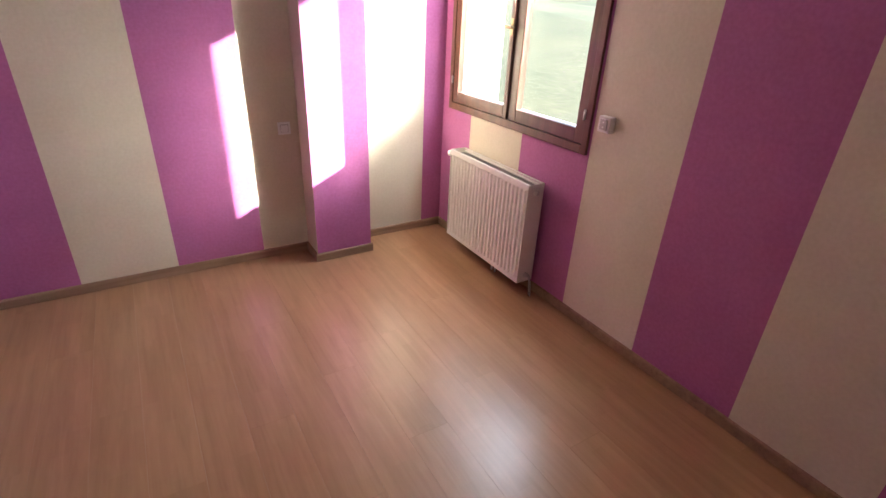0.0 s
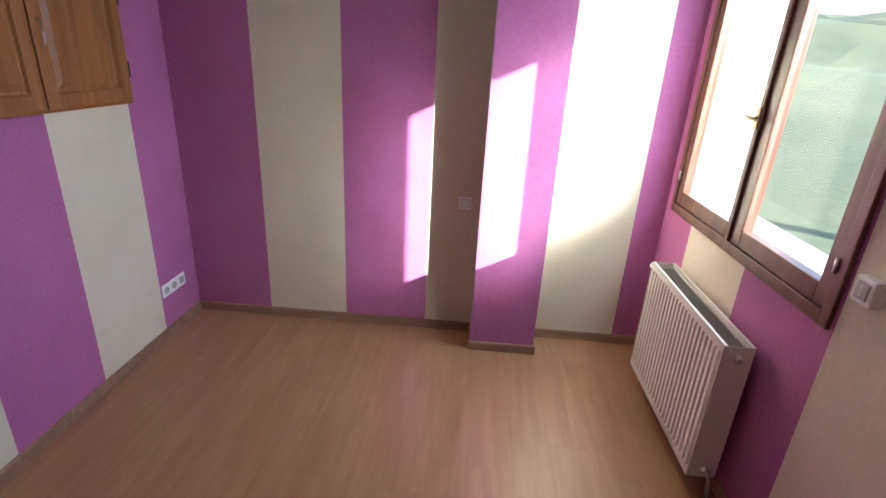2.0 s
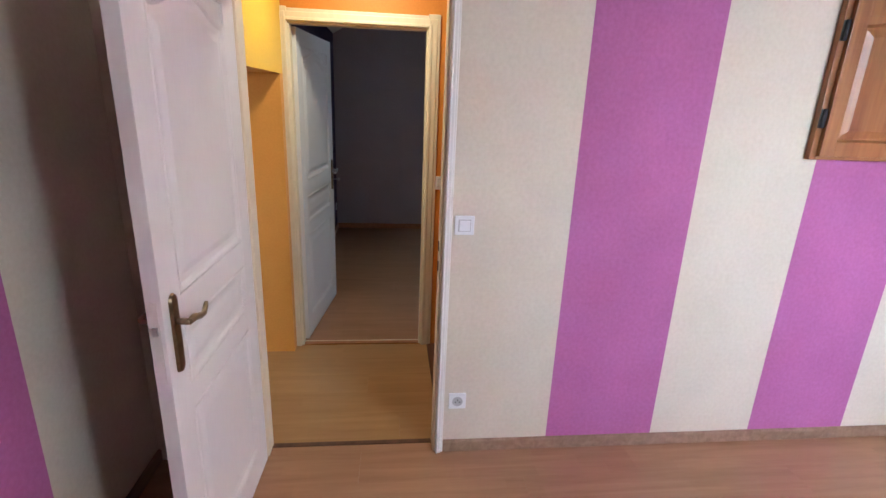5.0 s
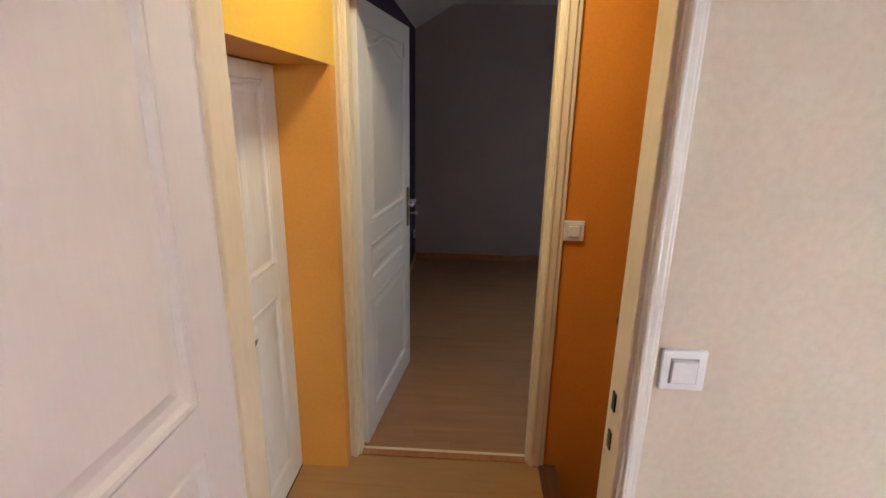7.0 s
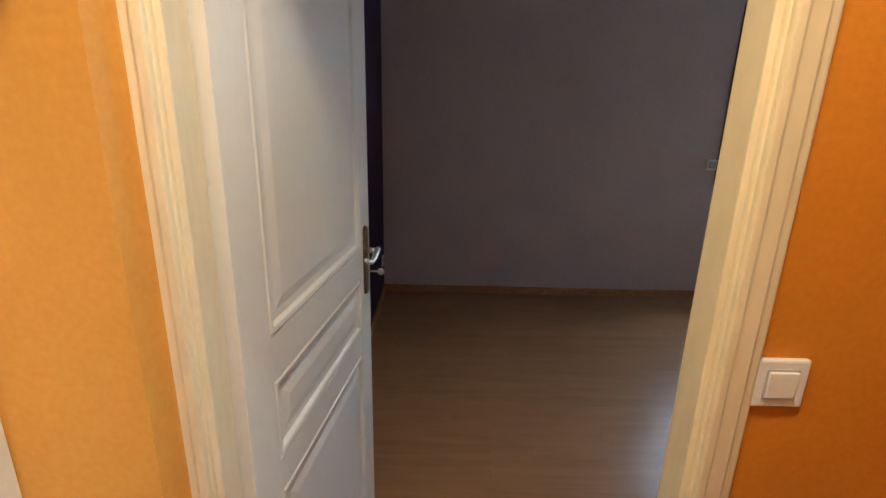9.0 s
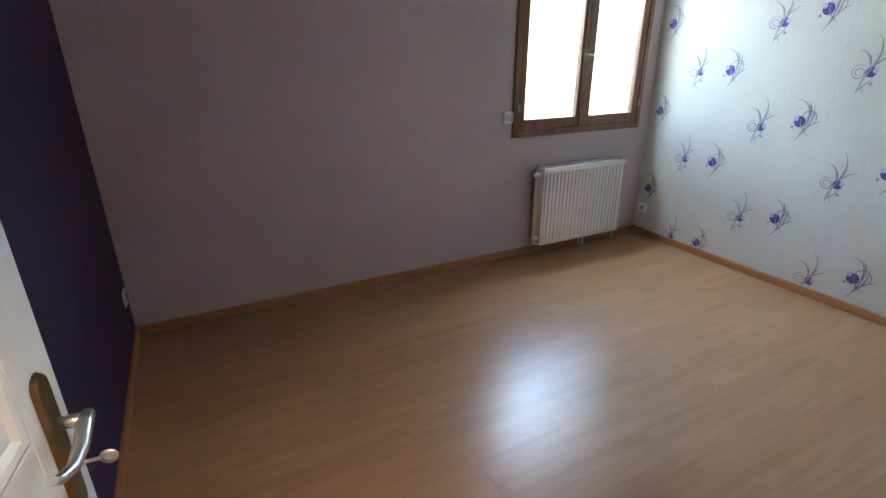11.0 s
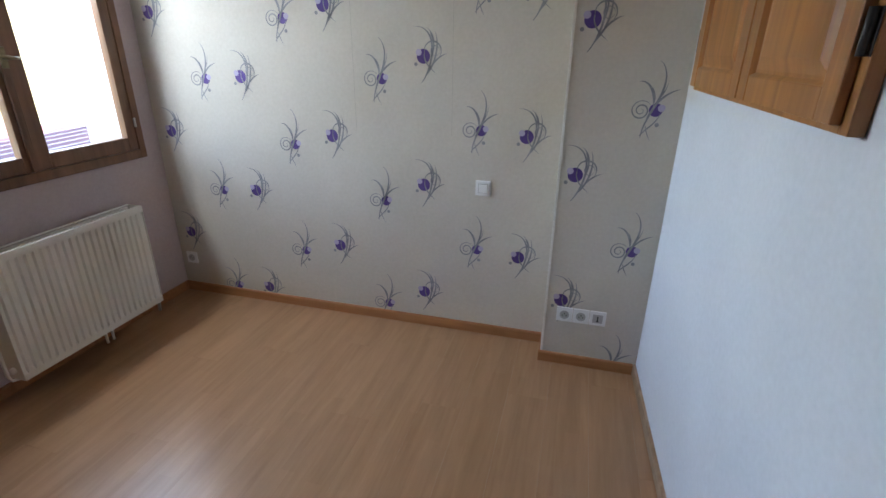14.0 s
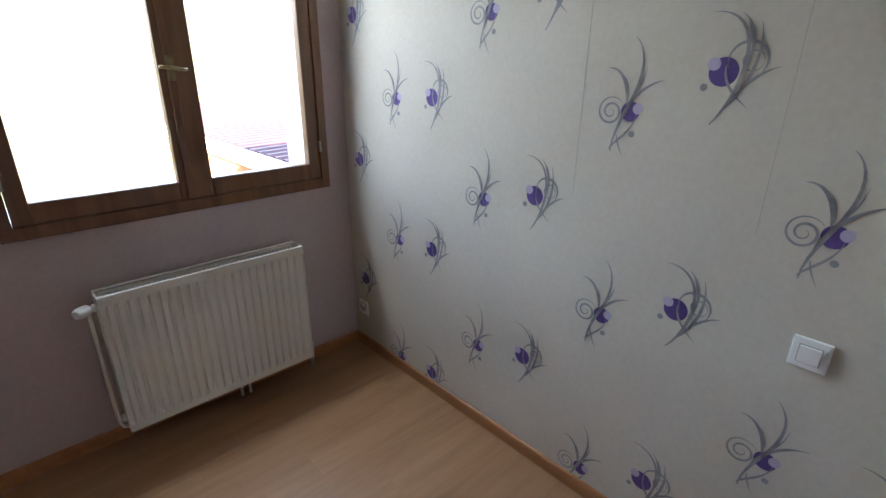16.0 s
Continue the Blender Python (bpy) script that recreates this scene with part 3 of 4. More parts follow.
radiator(pose(2.925, -0.825, 0.105, 0, 0, -90), "cream ribbed panel radiator below the dark window", 0.85, 0.65, 0.12, False)
radiator(pose(-4.097, -0.76, 0.120, 0, 0, 90), "cream ribbed panel radiator below the brown window", 0.82, 0.605)


# ---- doors ----
def door_leaf(parent, m, w, h, mat, rails, arch=True, name="leaf", handle_side=1):
    """A panelled leaf, hinged at x 0, 40 mm thick; rails: (z0, z1) of its panels."""
    bm = bmesh.new()
    st = 0.105
    box(bm, 0.004, w - 0.004, -0.012, 0.012, 0.014, h - 0.004)
    cuts = [0.01] + [z for r in rails for z in r] + [h]
    soft_box(bm, 0, st, -0.02, 0.02, 0.01, h, 0.002)
    soft_box(bm, w - st, w, -0.02, 0.02, 0.01, h, 0.002)
    for i in range(0, len(cuts), 2):
        soft_box(bm, st - 0.001, w - st + 0.001, -0.0195, 0.0195, cuts[i], cuts[i + 1], 0.002)
    leaf = part(name, bm, mat, parent)
    leaf.matrix_basis = m
    for z0, z1 in rails:
        curved = arch and z1 == rails[-1][1]
        for s in (-1, 1):
            bm = bmesh.new()
            n = 14 if curved else 1
            x0, x1 = st, w - st

            def outline(d, y):
                out = [(x0 + d, y, z0 + d), (x1 - d, y, z0 + d)]
                for i in range(n + 1):
                    u = i / n
                    x = x1 - d + (x0 - x1 + 2 * d) * u
                    rise = (math.cos((u - 0.5) * 2 * math.pi) * 0.5 + 0.5) * 0.06 - 0.06 if curved else 0
                    out.append((x, y, z1 - d + rise))
                return [bm.verts.new(p) for p in out]
            loops = [outline(0.0, s * 0.0135), outline(0.006, s * 0.021), outline(0.016, s * 0.0195), outline(0.024, s * 0.0125), outline(0.042, s * 0.0125), outline(0.066, s * 0.0175)]
            for a, b in zip(loops, loops[1:]):
                for i in range(len(a)):
                    bm.faces.new((a[i], a[(i + 1) % len(a)], b[(i + 1) % len(b)], b[i]))
            bm.faces.new(loops[-1])
            part("panel", bm, mat, leaf)
    return leaf


def door_handle(leaf, w, z, key=True):
    """Bronze back plates and curved levers on both faces, lock plate on the edge."""
    x = w - 0.055
    for s in (-1, 1):
        bm = bmesh.new()
        b2 = bmesh.new()
        vs = []
        for i in range(28):
            a = 2 * math.pi * i / 28
            vs.append(b2.verts.new((x + 0.021 * math.cos(a), s * 0.0205, z + 0.021 * math.sin(a) + (0.094 if math.sin(a) >= 0 else -0.094))))
        f = b2.faces.new(vs)
        r = bmesh.ops.extrude_face_region(b2, geom=[f])
        for v in [g for g in r["geom"] if isinstance(g, bmesh.types.BMVert)]:
            v.co.y += s * 0.007
            v.co.x = x + (v.co.x - x) * 0.8
            v.co.z = z + (v.co.z - z) * 0.97
        join_in(bm, b2)
        part("handle_plate", bm, BRONZE, leaf, "aged bronze back plate")
        bm = bmesh.new()
        zl = z + 0.035
        rod(bm, [(x, s * 0.027, zl), (x, s * 0.062, zl)], 0.009, 12)
        rod(bm, [(x + 0.006, s * 0.062, zl + 0.003), (x - 0.02, s * 0.064, zl + 0.004), (x - 0.05, s * 0.066, zl - 0.006), (x - 0.08, s * 0.064, zl - 0.012), (x - 0.105, s * 0.060, zl - 0.004), (x - 0.118, s * 0.058, zl + 0.006)],
            0.0095, 12, taper=[0.9, 1.1, 1.0, 0.85, 0.75, 0.6])
        part("lever", bm, STEEL if s < 0 and key else BRONZE, leaf, "curved metal lever")
    bm = bmesh.new()
    box(bm, w + 0.0002, w + 0.0025, -0.009, 0.009, z - 0.12, z + 0.11)
    part("lock_plate", bm, OLD_WHITE, leaf, "painted lock face plate")
    bm = bmesh.new()
    box(bm, w + 0.0026, w + 0.010, -0.006, 0.006, z + 0.022, z + 0.045)
    part("latch", bm, STEEL, leaf, "steel latch bolt")
    if key:
        for s in ((1,) if key == 1 else (-1,)):
            bm = bmesh.new()
            zk = z - 0.035
            rod(bm, [(x, s * 0.026, zk), (x, s * 0.062, zk)], 0.003, 8)
            lathe(bm, [(0.004, -0.0015), (0.012, -0.001), (0.012, 0.001), (0.004, 0.0015)], Vector((1, 0, 0)), (x, s * 0.072, zk), 14)
            part("key", bm, STEEL, leaf, "small steel key in the lock")


def door_frame(door, x_room, x_hall, d, cas, mat, proud=0.014, both=True, jamb_mat=None):
    """Jambs in the opening and moulded casings on both faces."""
    y0, y1, top = d
    lo, hi = min(x_room, x_hall), max(x_room, x_hall)
    bm = bmesh.new()
    soft_box(bm, lo - 0.004, hi + 0.004, y0, y0 + 0.018, 0, top - 0.018, 0.003)
    soft_box(bm, lo - 0.004, hi + 0.004, y1 - 0.018, y1, 0, top - 0.018, 0.003)
    soft_box(bm, lo - 0.004, hi + 0.004, y0, y1, top - 0.018, top, 0.003)
    part("jamb", bm, jamb_mat or mat, door)
    for x, s in ((lo, -1), (hi, 1))[0 if both else 1:]:
        bm = bmesh.new()
        for k, (w, p) in enumerate(((cas, proud), (cas * 0.62, proud + 0.007), (cas * 0.25, proud + 0.012))):
            off = (0.0, cas * 0.12, 0.004)[k]
            xa, xb = sorted((x + s * 0.0005, x + s * p))
            soft_box(bm, xa, xb, y0 + 0.008 - off - w, y0 + 0.008 - off, 0, top + w, 0.004)
            soft_box(bm, xa, xb, y1 - 0.008 + off, y1 - 0.008 + off + w, 0, top + w, 0.004)
            soft_box(bm, xa, xb, y0 + 0.008 - off, y1 - 0.008 + off, top - 0.008 + off, top - 0.008 + off + w, 0.004)
        part("casing", bm, mat, door)


PANELS = [(0.14, 0.72), (0.80, 0.98), (1.075, 1.88)]
door1 = thing("door_1", pose(0, 0, 0), "white panelled door standing wide open into the striped room", "door", kind="structure")
door_frame(door1, 0.0, -0.08, D1, 0.036, OLD_WHITE, jamb_mat=FRAME_CREAM)
leaf1 = door_leaf(door1, pose(0.028, D1[0] - 0.004, 0, 0, 0, -1.5), 0.735, 1.995, DOOR_WHITE, PANELS)
door_handle(leaf1, 0.735, 0.985, 0)
for z0, z1 in ((0.99, 1.03), (0.90, 0.94)):
    bm = bmesh.new()
    box(bm, -0.052, -0.034, D1[1] - 0.0215, D1[1] - 0.0182, z0, z1)
    part("strike_hole", bm, BLACK, door1, "dark latch hole in the jamb")
door2 = thing("door_2", pose(0, 0, 0), "white panelled door standing open into the flowered room", "door", kind="structure")
door_frame(door2, X2D, HX, D2, 0.068, FRAME_CREAM, both=False)
leaf2 = door_leaf(door2, pose(-1.15, D2[0] + 0.020, 0, 0, 0, 173.0), 0.81, 1.975, DOOR_WHITE, PANELS)
door_handle(leaf2, 0.81, 1.025, 2)

closet = thing("closet_door", pose(0, 0, 0), "old white painted pair of low panelled closet doors", "door")
for m in (pose(-0.987, CL_Y - 0.02, 0), pose(-0.084, CL_Y - 0.02, 0, 0, 0, 180)):
    door_leaf(closet, m, 0.45, SOF - 0.006, OLD_WHITE, [(0.12, 0.88), (1.00, 1.655)], arch=False)
for x in (-0.558, -0.508):
    bm = bmesh.new()
    lathe(bm, [(0.012, 0), (0.009, 0.012), (0.010, 0.02), (0.021, 0.03), (0.024, 0.04), (0.019, 0.05), (0.008, 0.054)], Vector((0, 1, 0)), (x, CL_Y + 0.001, 0.865), 18)
    part("knob", bm, OLD_WHITE, closet, "round white painted knob")
bm = bmesh.new()
rod(bm, [(-0.535, CL_Y + 0.004, 0.775), (-0.565, CL_Y + 0.02, 0.783), (-0.605, CL_Y + 0.02, 0.80), (-0.635, CL_Y + 0.012, 0.805)], 0.004, 8)
box(bm, -0.645, -0.612, CL_Y + 0.001, CL_Y + 0.006, 0.792, 0.822)
part("hook_latch", bm, BRONZE, closet, "small brass hook latch")

bm = bmesh.new()
soft_box(bm, -0.081, -0.056, D1[0] + 0.02, D1[1] - 0.02, 0.001, 0.006, 0.002)
structure("threshold_1", bm, STEP_WOOD, "thin brown threshold strip", "threshold")
bm = bmesh.new()
soft_box(bm, -1.115, -1.075, D2[0] + 0.02, D2[1] - 0.02, 0.001, 0.007, 0.002)
structure("threshold_2", bm, SKIRT_B, "thin brown threshold strip", "threshold")


# ---- cupboards ----
def wall_cupboard(m, w, h, hinge_mat, label):
    """Two-door oak cupboard set in the wall; front at -y, origin at the lower middle."""
    cup = thing("wall_cupboard", m, label, "cupboard", group="wall cupboards")
    a = w / 2
    bm = bmesh.new()
    for p in ((-a, -a + 0.03, 0, h), (a - 0.03, a, 0, h), (-a + 0.03, a - 0.03, 0, 0.022), (-a + 0.03, a - 0.03, h - 0.022, h)):
        soft_box(bm, p[0], p[1], -0.03, -0.0005, p[2], p[3], 0.003)
    box(bm, -a + 0.03, a - 0.03, -0.006, -0.001, 0.02, h - 0.02)
    part("cupboard_frame", bm, CUP_WOOD, cup)
    dw, z0, z1 = a - 0.030, 0.016, h - 0.016
    for s in (-1, 1):
        x0 = -a + 0.026 if s < 0 else 0.004
        x1 = x0 + dw
        bm = bmesh.new()
        st = 0.062
        box(bm, x0 + 0.004, x1 - 0.004, -0.036, -0.031, z0 + 0.004, z1 - 0.004)
        door = part("door", bm, CUP_WOOD, cup)
        for xa, xb, za, zb, nm in ((x0, x0 + st, z0, z1, "stile"), (x1 - st, x1, z0, z1, "stile"), (x0 + st, x1 - st, z0, z0 + st, "rail"), (x0 + st, x1 - st, z1 - st, z1, "rail")):
            bm = bmesh.new()
            soft_box(bm, xa, xb, -0.05 if nm == "stile" else -0.0492, -0.0305, za, zb, 0.003)
            part(nm, bm, CUP_WOOD, door)
        bm = bmesh.new()
        n = 16

        def outline(d, y):
            out = [(x0 + st + d, y, z0 + st + d), (x1 - st - d, y, z0 + st + d)]
            for i in range(n + 1):
                u = i / n
                rise = 0.032 * (math.cos((u - 0.5) * 2 * math.pi) * 0.5 - 0.5)
                out.append((x1 - st - d + (x0 - x1 + 2 * st + 2 * d) * u, y, z1 - st - d + rise))
            return [bm.verts.new(p) for p in out]
        corner = [bm.verts.new(p) for p in ((x0 + st, -0.0485, z0 + st), (x1 - st, -0.0485, z0 + st))]
        corner += [bm.verts.new((x1 - st + (x0 - x1 + 2 * st) * i / n, -0.0485, z1 - st)) for i in range(n + 1)]
        loops = [outline(0, -0.0485), outline(0.008, -0.0375), outline(0.016, -0.0375), outline(0.045, -0.0465)]
        for i in range(2, len(corner) - 1):
            bm.faces.new((corner[i], corner[i + 1], loops[0][i + 1], loops[0][i]))
        for p, q in zip(loops, loops[1:]):
            for i in range(len(p)):
                bm.faces.new((p[i], p[(i + 1) % len(p)], q[(i + 1) % len(q)], q[i]))
        bm.faces.new(loops[-1])
        part("raised_panel", bm, CUP_WOOD, door)
        for z in (0.13, h - 0.17):
            bm = bmesh.new()
            xh = -a + 0.013 if s < 0 else a - 0.013
            rod(bm, [(xh, -0.04, z), (xh, -0.04, z + 0.075)], 0.008)
            box(bm, xh - 0.012, xh + 0.012, -0.033, -0.0302, z, z + 0.075)
            part("hinge", bm, hinge_mat, door, "dark metal hinge")
    bm = bmesh.new()
    zc = h * 0.5
    rod(bm, [(0.035, -0.05, zc - 0.05), (0.035, -0.066, zc - 0.042), (0.035, -0.072, zc), (0.035, -0.066, zc + 0.042), (0.035, -0.05, zc + 0.05)], 0.0055)
    part("pull_handle", bm, STEEL, cup, "small curved pull handle")
    return cup


wall_cupboard(pose(0.0, -0.95, 1.428, 0, 0, 90), 1.13, 0.635, BLACK, "honey oak two-door cupboard set in the striped wall")
wall_cupboard(pose(pale_x(-0.91), -0.91, 1.437, 0, 0, -87.4), 1.10, 0.635, BLACK, "honey oak two-door cupboard set in the pale wall")


# ---- switches and sockets ----
def rocker(m, label="white square rocker light switch on the wall", deep=0.011, size=0.082):
    sw = thing("light_switch", m, label, "switch", group="wall switches")
    a = size / 2
    bm = bmesh.new()
    soft_box(bm, -a, a, -deep, -0.0005, -a, a, 0.004)
    part("plate", bm, PLASTIC, sw)
    # dark ring whose colour replaces the shadow line round the rocker
    bm = bmesh.new()
    soft_box(bm, -a * 0.62, a * 0.62, -deep - 0.002, -deep + 0.001, -a * 0.62, a * 0.62, 0.001)
    part("surround", bm, SOCKET_IN, sw)
    bm = bmesh.new()
    soft_box(bm, -a * 0.55, a * 0.55, -deep - 0.006, -deep + 0.001, -a * 0.55, a * 0.55, 0.002)
    k = part("rocker", bm, PLASTIC, sw)
    k.rotation_euler.x = radians(2)
    return sw


def outlet(m, telephone=False, label="white wall socket with a round recess"):
    so = thing("wall_socket", m, label, "socket", group="wall sockets")
    a = 0.040
    bm = bmesh.new()
    soft_box(bm, -a, a, -0.010, -0.0005, -a, a, 0.003)
    part("plate", bm, PLASTIC, so)
    bm = bmesh.new()
    if telephone:
        soft_box(bm, -0.025, 0.025, -0.0125, -0.009, -0.024, 0.024, 0.002)
    else:
        lathe(bm, [(0.024, 0.0), (0.024, 0.004), (0.020, 0.0035), (0.019, 0.001)], Vector((0, -1, 0)), (0, -0.0095, 0), 22)
    part("insert", bm, SOCKET_IN, so)
    bm = bmesh.new()
    if telephone:
        box(bm, -0.003, 0.003, -0.0135, -0.0126, -0.014, 0.014)
        box(bm, -0.006, 0.006, -0.0134, -0.0126, -0.016, -0.011)
    else:
        for x in (-0.0095, 0.0095):
            lathe(bm, [(0.003, 0), (0.003, 0.001)], Vector((0, -1, 0)), (x, -0.0126, -0.003), 10)
        rod(bm, [(0, -0.012, 0.010), (0, -0.022, 0.010)], 0.0024, 8)
    part("contacts", bm, BLACK, so)
    return so


rocker(pose(1.813, 0, 0.902))
rocker(pose(0, -2.965, 1.115, 0, 0, 90))
rocker(pose(HX, -2.955, 1.112, 0, 0, 90))
rocker(pose(-2.152, Y2N, 0.885))
outlet(pose(0, -2.955, 0.275, 0, 0, 90))
for i, y in enumerate((-0.345, -0.265, -0.185)):
    outlet(pose(0, y, 0.305, 0, 0, 90), i == 2, "white socket plate in a row of three")
for i in range(3):
    outlet(pose(-1.664 + 0.083 * i, PF, 0.300), i == 2, "white socket plate in a row of three")
outlet(pose(-4.125, Y2N, 0.245), label="white wall socket near the corner")
outlet(pose(-4.09, Y2S, 0.30, 0, 0, 180), label="white wall socket on the purple wall")


def shutter_box(m):
    sb = thing("shutter_control", m, "white surface-mounted shutter control box beside the window", "switch", group="shutter controls")
    bm = bmesh.new()
    soft_box(bm, -0.038, 0.038, -0.04, -0.0005, -0.04, 0.04, 0.006)
    part("housing", bm, PLASTIC, sb)
    bm = bmesh.new()
    soft_box(bm, -0.024, 0.024, -0.045, -0.039, -0.026, 0.026, 0.003)
    part("button", bm, SOCKET_IN, sb)
    bm = bmesh.new()
    box(bm, -0.004, 0.004, -0.0465, -0.0452, 0.008, 0.016)
    box(bm, -0.004, 0.004, -0.0465, -0.0452, -0.016, -0.008)
    part("mark", bm, PLASTIC, sb)
    return sb


shutter_box(pose(XE, -1.60, 1.172, 0, 0, -90))
shutter_box(pose(X2W, -1.43, 1.10, 0, 0, 90))

# ---- stair rail ----
rail = thing("handrail", pose(HX, 0, 0), "dark wooden handrail along the orange stair wall", "handrail")
bm = bmesh.new()
rod(bm, [(0.06, -2.735, 0.760), (0.06, -2.70, 0.741), (0.06, -0.4, -0.53)], 0.017, 14)
part("rail", bm, RAIL_WOOD, rail)
bm = bmesh.new()
lathe(bm, [(0.014, 0), (0.025, 0.008), (0.027, 0.02), (0.022, 0.034), (0.01, 0.04)], Vector((0, -0.88, 0.47)), (0.06, -2.72, 0.752), 16)
part("end_knob", bm, RAIL_WOOD, rail)
for y in (-2.56, -1.5, -0.7):
    bm = bmesh.new()
    z = 0.741 - (y + 2.70) * 0.5526
    rod(bm, [(0.0, y, z - 0.06), (0.045, y, z - 0.055), (0.06, y, z - 0.012)], 0.008)
    lathe(bm, [(0.024, 0.0005), (0.022, 0.006), (0.012, 0.008)], Vector((1, 0, 0)), (0.0, y, z - 0.06), 14)
    part("bracket", bm, BLACK, rail, "dark metal rail bracket")

# ---- hall lamp ----
lamp = thing("ceiling_lamp", pose(-0.58, -3.40, TOP), "round white glass ceiling lamp in the hall", "lamp")
bm = bmesh.new()
lathe(bm, [(0.06, -0.001), (0.06, -0.03), (0.04, -0.035)], seg=20)
part("base", bm, PLASTIC, lamp)
bm = bmesh.new()
lathe(bm, [(0.10, -0.036), (0.13, -0.05), (0.125, -0.07), (0.09, -0.092), (0.03, -0.10)], seg=24)
part("shade", bm, GLOBE, lamp)
hall_light = bpy.data.lights.new("hall_bulb", "AREA")
hall_light.shape, hall_light.size, hall_light.energy, hall_light.color = "DISK", 0.24, HALL_W, (1.0, 0.85, 0.59)
new("hall_bulb", hall_light).matrix_world = pose(-0.58, -3.40, TOP - 0.115)


# ---- flower prints ----
def stroke(bm, ctrl, width, mi, depth, steps=14):
    pts = []
    for i in range(steps + 1):
        u, q = i / steps, [Vector(c) for c in ctrl]
        while len(q) > 1:
            q = [a.lerp(b, u) for a, b in zip(q, q[1:])]
        pts.append(q[0])
    ribbon(bm, pts, width, mi, depth)


def ribbon(bm, pts, width, mi, depth):
    prev = None
    n = len(pts) - 1
    for i, p in enumerate(pts):
        d = (pts[min(i + 1, n)] - pts[max(i - 1, 0)]).normalized()
        w = width * (0.12 + 0.88 * math.sin(math.pi * min(1, (i + 0.6) / (n + 0.6)) ** 0.8)) / 2
        w *= 1.2
        nx, nz = -d.y * w, d.x * w
        row = (bm.verts.new((p.x + nx, depth, p.y + nz)), bm.verts.new((p.x - nx, depth, p.y - nz)))
        if prev:
            bm.faces.new((prev[0], prev[1], row[1], row[0])).material_index = mi
        prev = row


def disc(bm, x, z, r, mi, depth):
    bm.faces.new([bm.verts.new((x + r * math.cos(a), depth, z + r * math.sin(a))) for a in [2 * math.pi * i / 24 for i in range(24)]]).material_index = mi


def motif_mesh(kind):
    bm = bmesh.new()
    if kind == "spiral":
        disc(bm, 0, 0, 0.030, 0, -0.0005)
        disc(bm, 0.023, 0.009, 0.016, 1, -0.0011)
        disc(bm, 0.014, -0.066, 0.0095, 2, -0.0005)
        pts = []
        for i in range(44):
            a = 0.6 + i * 0.31
            r = 0.046 * (1 - i / 50)
            pts.append(Vector((-0.064 + r * math.cos(a), -0.004 + r * math.sin(a))))
        ribbon(bm, pts, 0.006, 2, -0.0014)
        for c, w in ((((-0.05, -0.125), (-0.05, -0.01), (0.06, 0.07), (0.03, 0.18), (-0.012, 0.209)), 0.0085),
                     (((-0.014, 0.02), (-0.018, 0.09), (-0.05, 0.13), (-0.088, 0.122)), 0.008),
                     (((-0.012, 0.03), (-0.012, 0.07), (-0.03, 0.10)), 0.006), (((-0.035, -0.04), (-0.005, 0.05), (0.05, 0.085), (0.09, 0.092)), 0.008),
                     (((-0.055, -0.118), (-0.03, -0.08), (0.015, -0.06), (0.022, -0.005)), 0.006), (((-0.035, -0.07), (-0.03, -0.10), (-0.005, -0.14)), 0.004),
                     (((-0.02, 0.0), (0.0, 0.05), (0.03, 0.07), (0.035, 0.13)), 0.005)):
            stroke(bm, c, w, 2, -0.0016)
    else:
        disc(bm, 0, 0, 0.037, 0, -0.0005)
        disc(bm, -0.026, 0.019, 0.0165, 1, -0.0011)
        disc(bm, -0.042, -0.040, 0.0095, 2, -0.0005)
        for cx, cz, r, a0, a1, w in ((0.052, 0.028, 0.046, -0.6, 3.6, 0.007), (0.066, 0.028, 0.024, 0, 6.3, 0.004)):
            ribbon(bm, [Vector((cx + r * math.cos(a0 + (a1 - a0) * i / 30), cz + r * math.sin(a0 + (a1 - a0) * i / 30))) for i in range(31)], w, 2, -0.0014)
        for c, w in ((((-0.01, -0.135), (0.05, -0.06), (0.085, 0.09), (0.03, 0.15), (-0.05, 0.145)), 0.0085),
                     (((0.02, -0.09), (0.07, -0.03), (0.09, 0.06), (0.065, 0.12)), 0.008), (((0.03, -0.07), (0.06, -0.02), (0.10, 0.01), (0.128, 0.014)), 0.007),
                     (((0.005, 0.02), (0.0, -0.03), (0.04, -0.06), (0.072, -0.086)), 0.006), (((0.05, 0.0), (0.07, 0.08), (0.05, 0.12), (0.018, 0.14)), 0.006),
                     (((0.055, 0.06), (0.05, 0.10), (0.035, 0.12)), 0.005)):
            stroke(bm, c, w, 2, -0.0016)
    me = bpy.data.meshes.new("flower_print")
    bm.to_mesh(me)
    bm.free()
    for m in (PRINT_P, PRINT_L, PRINT_G):
        me.materials.append(m)
    return me


SPIRAL, RING = motif_mesh("spiral"), motif_mesh("ring")
flowered = bpy.data.objects["wall_flowered"]


def prints(mesh, parent, x, z, y, lo=-0.02, hi=2.40):
    while z > lo + 0.656:
        z -= 0.656
    while z < hi:
        if z > lo - 0.0:
            ob = new("flower_print", mesh)
            ob.parent = parent
            ob.location, ob.scale = (x, y, z), (0.94, 1, 0.94)
        z += 0.656


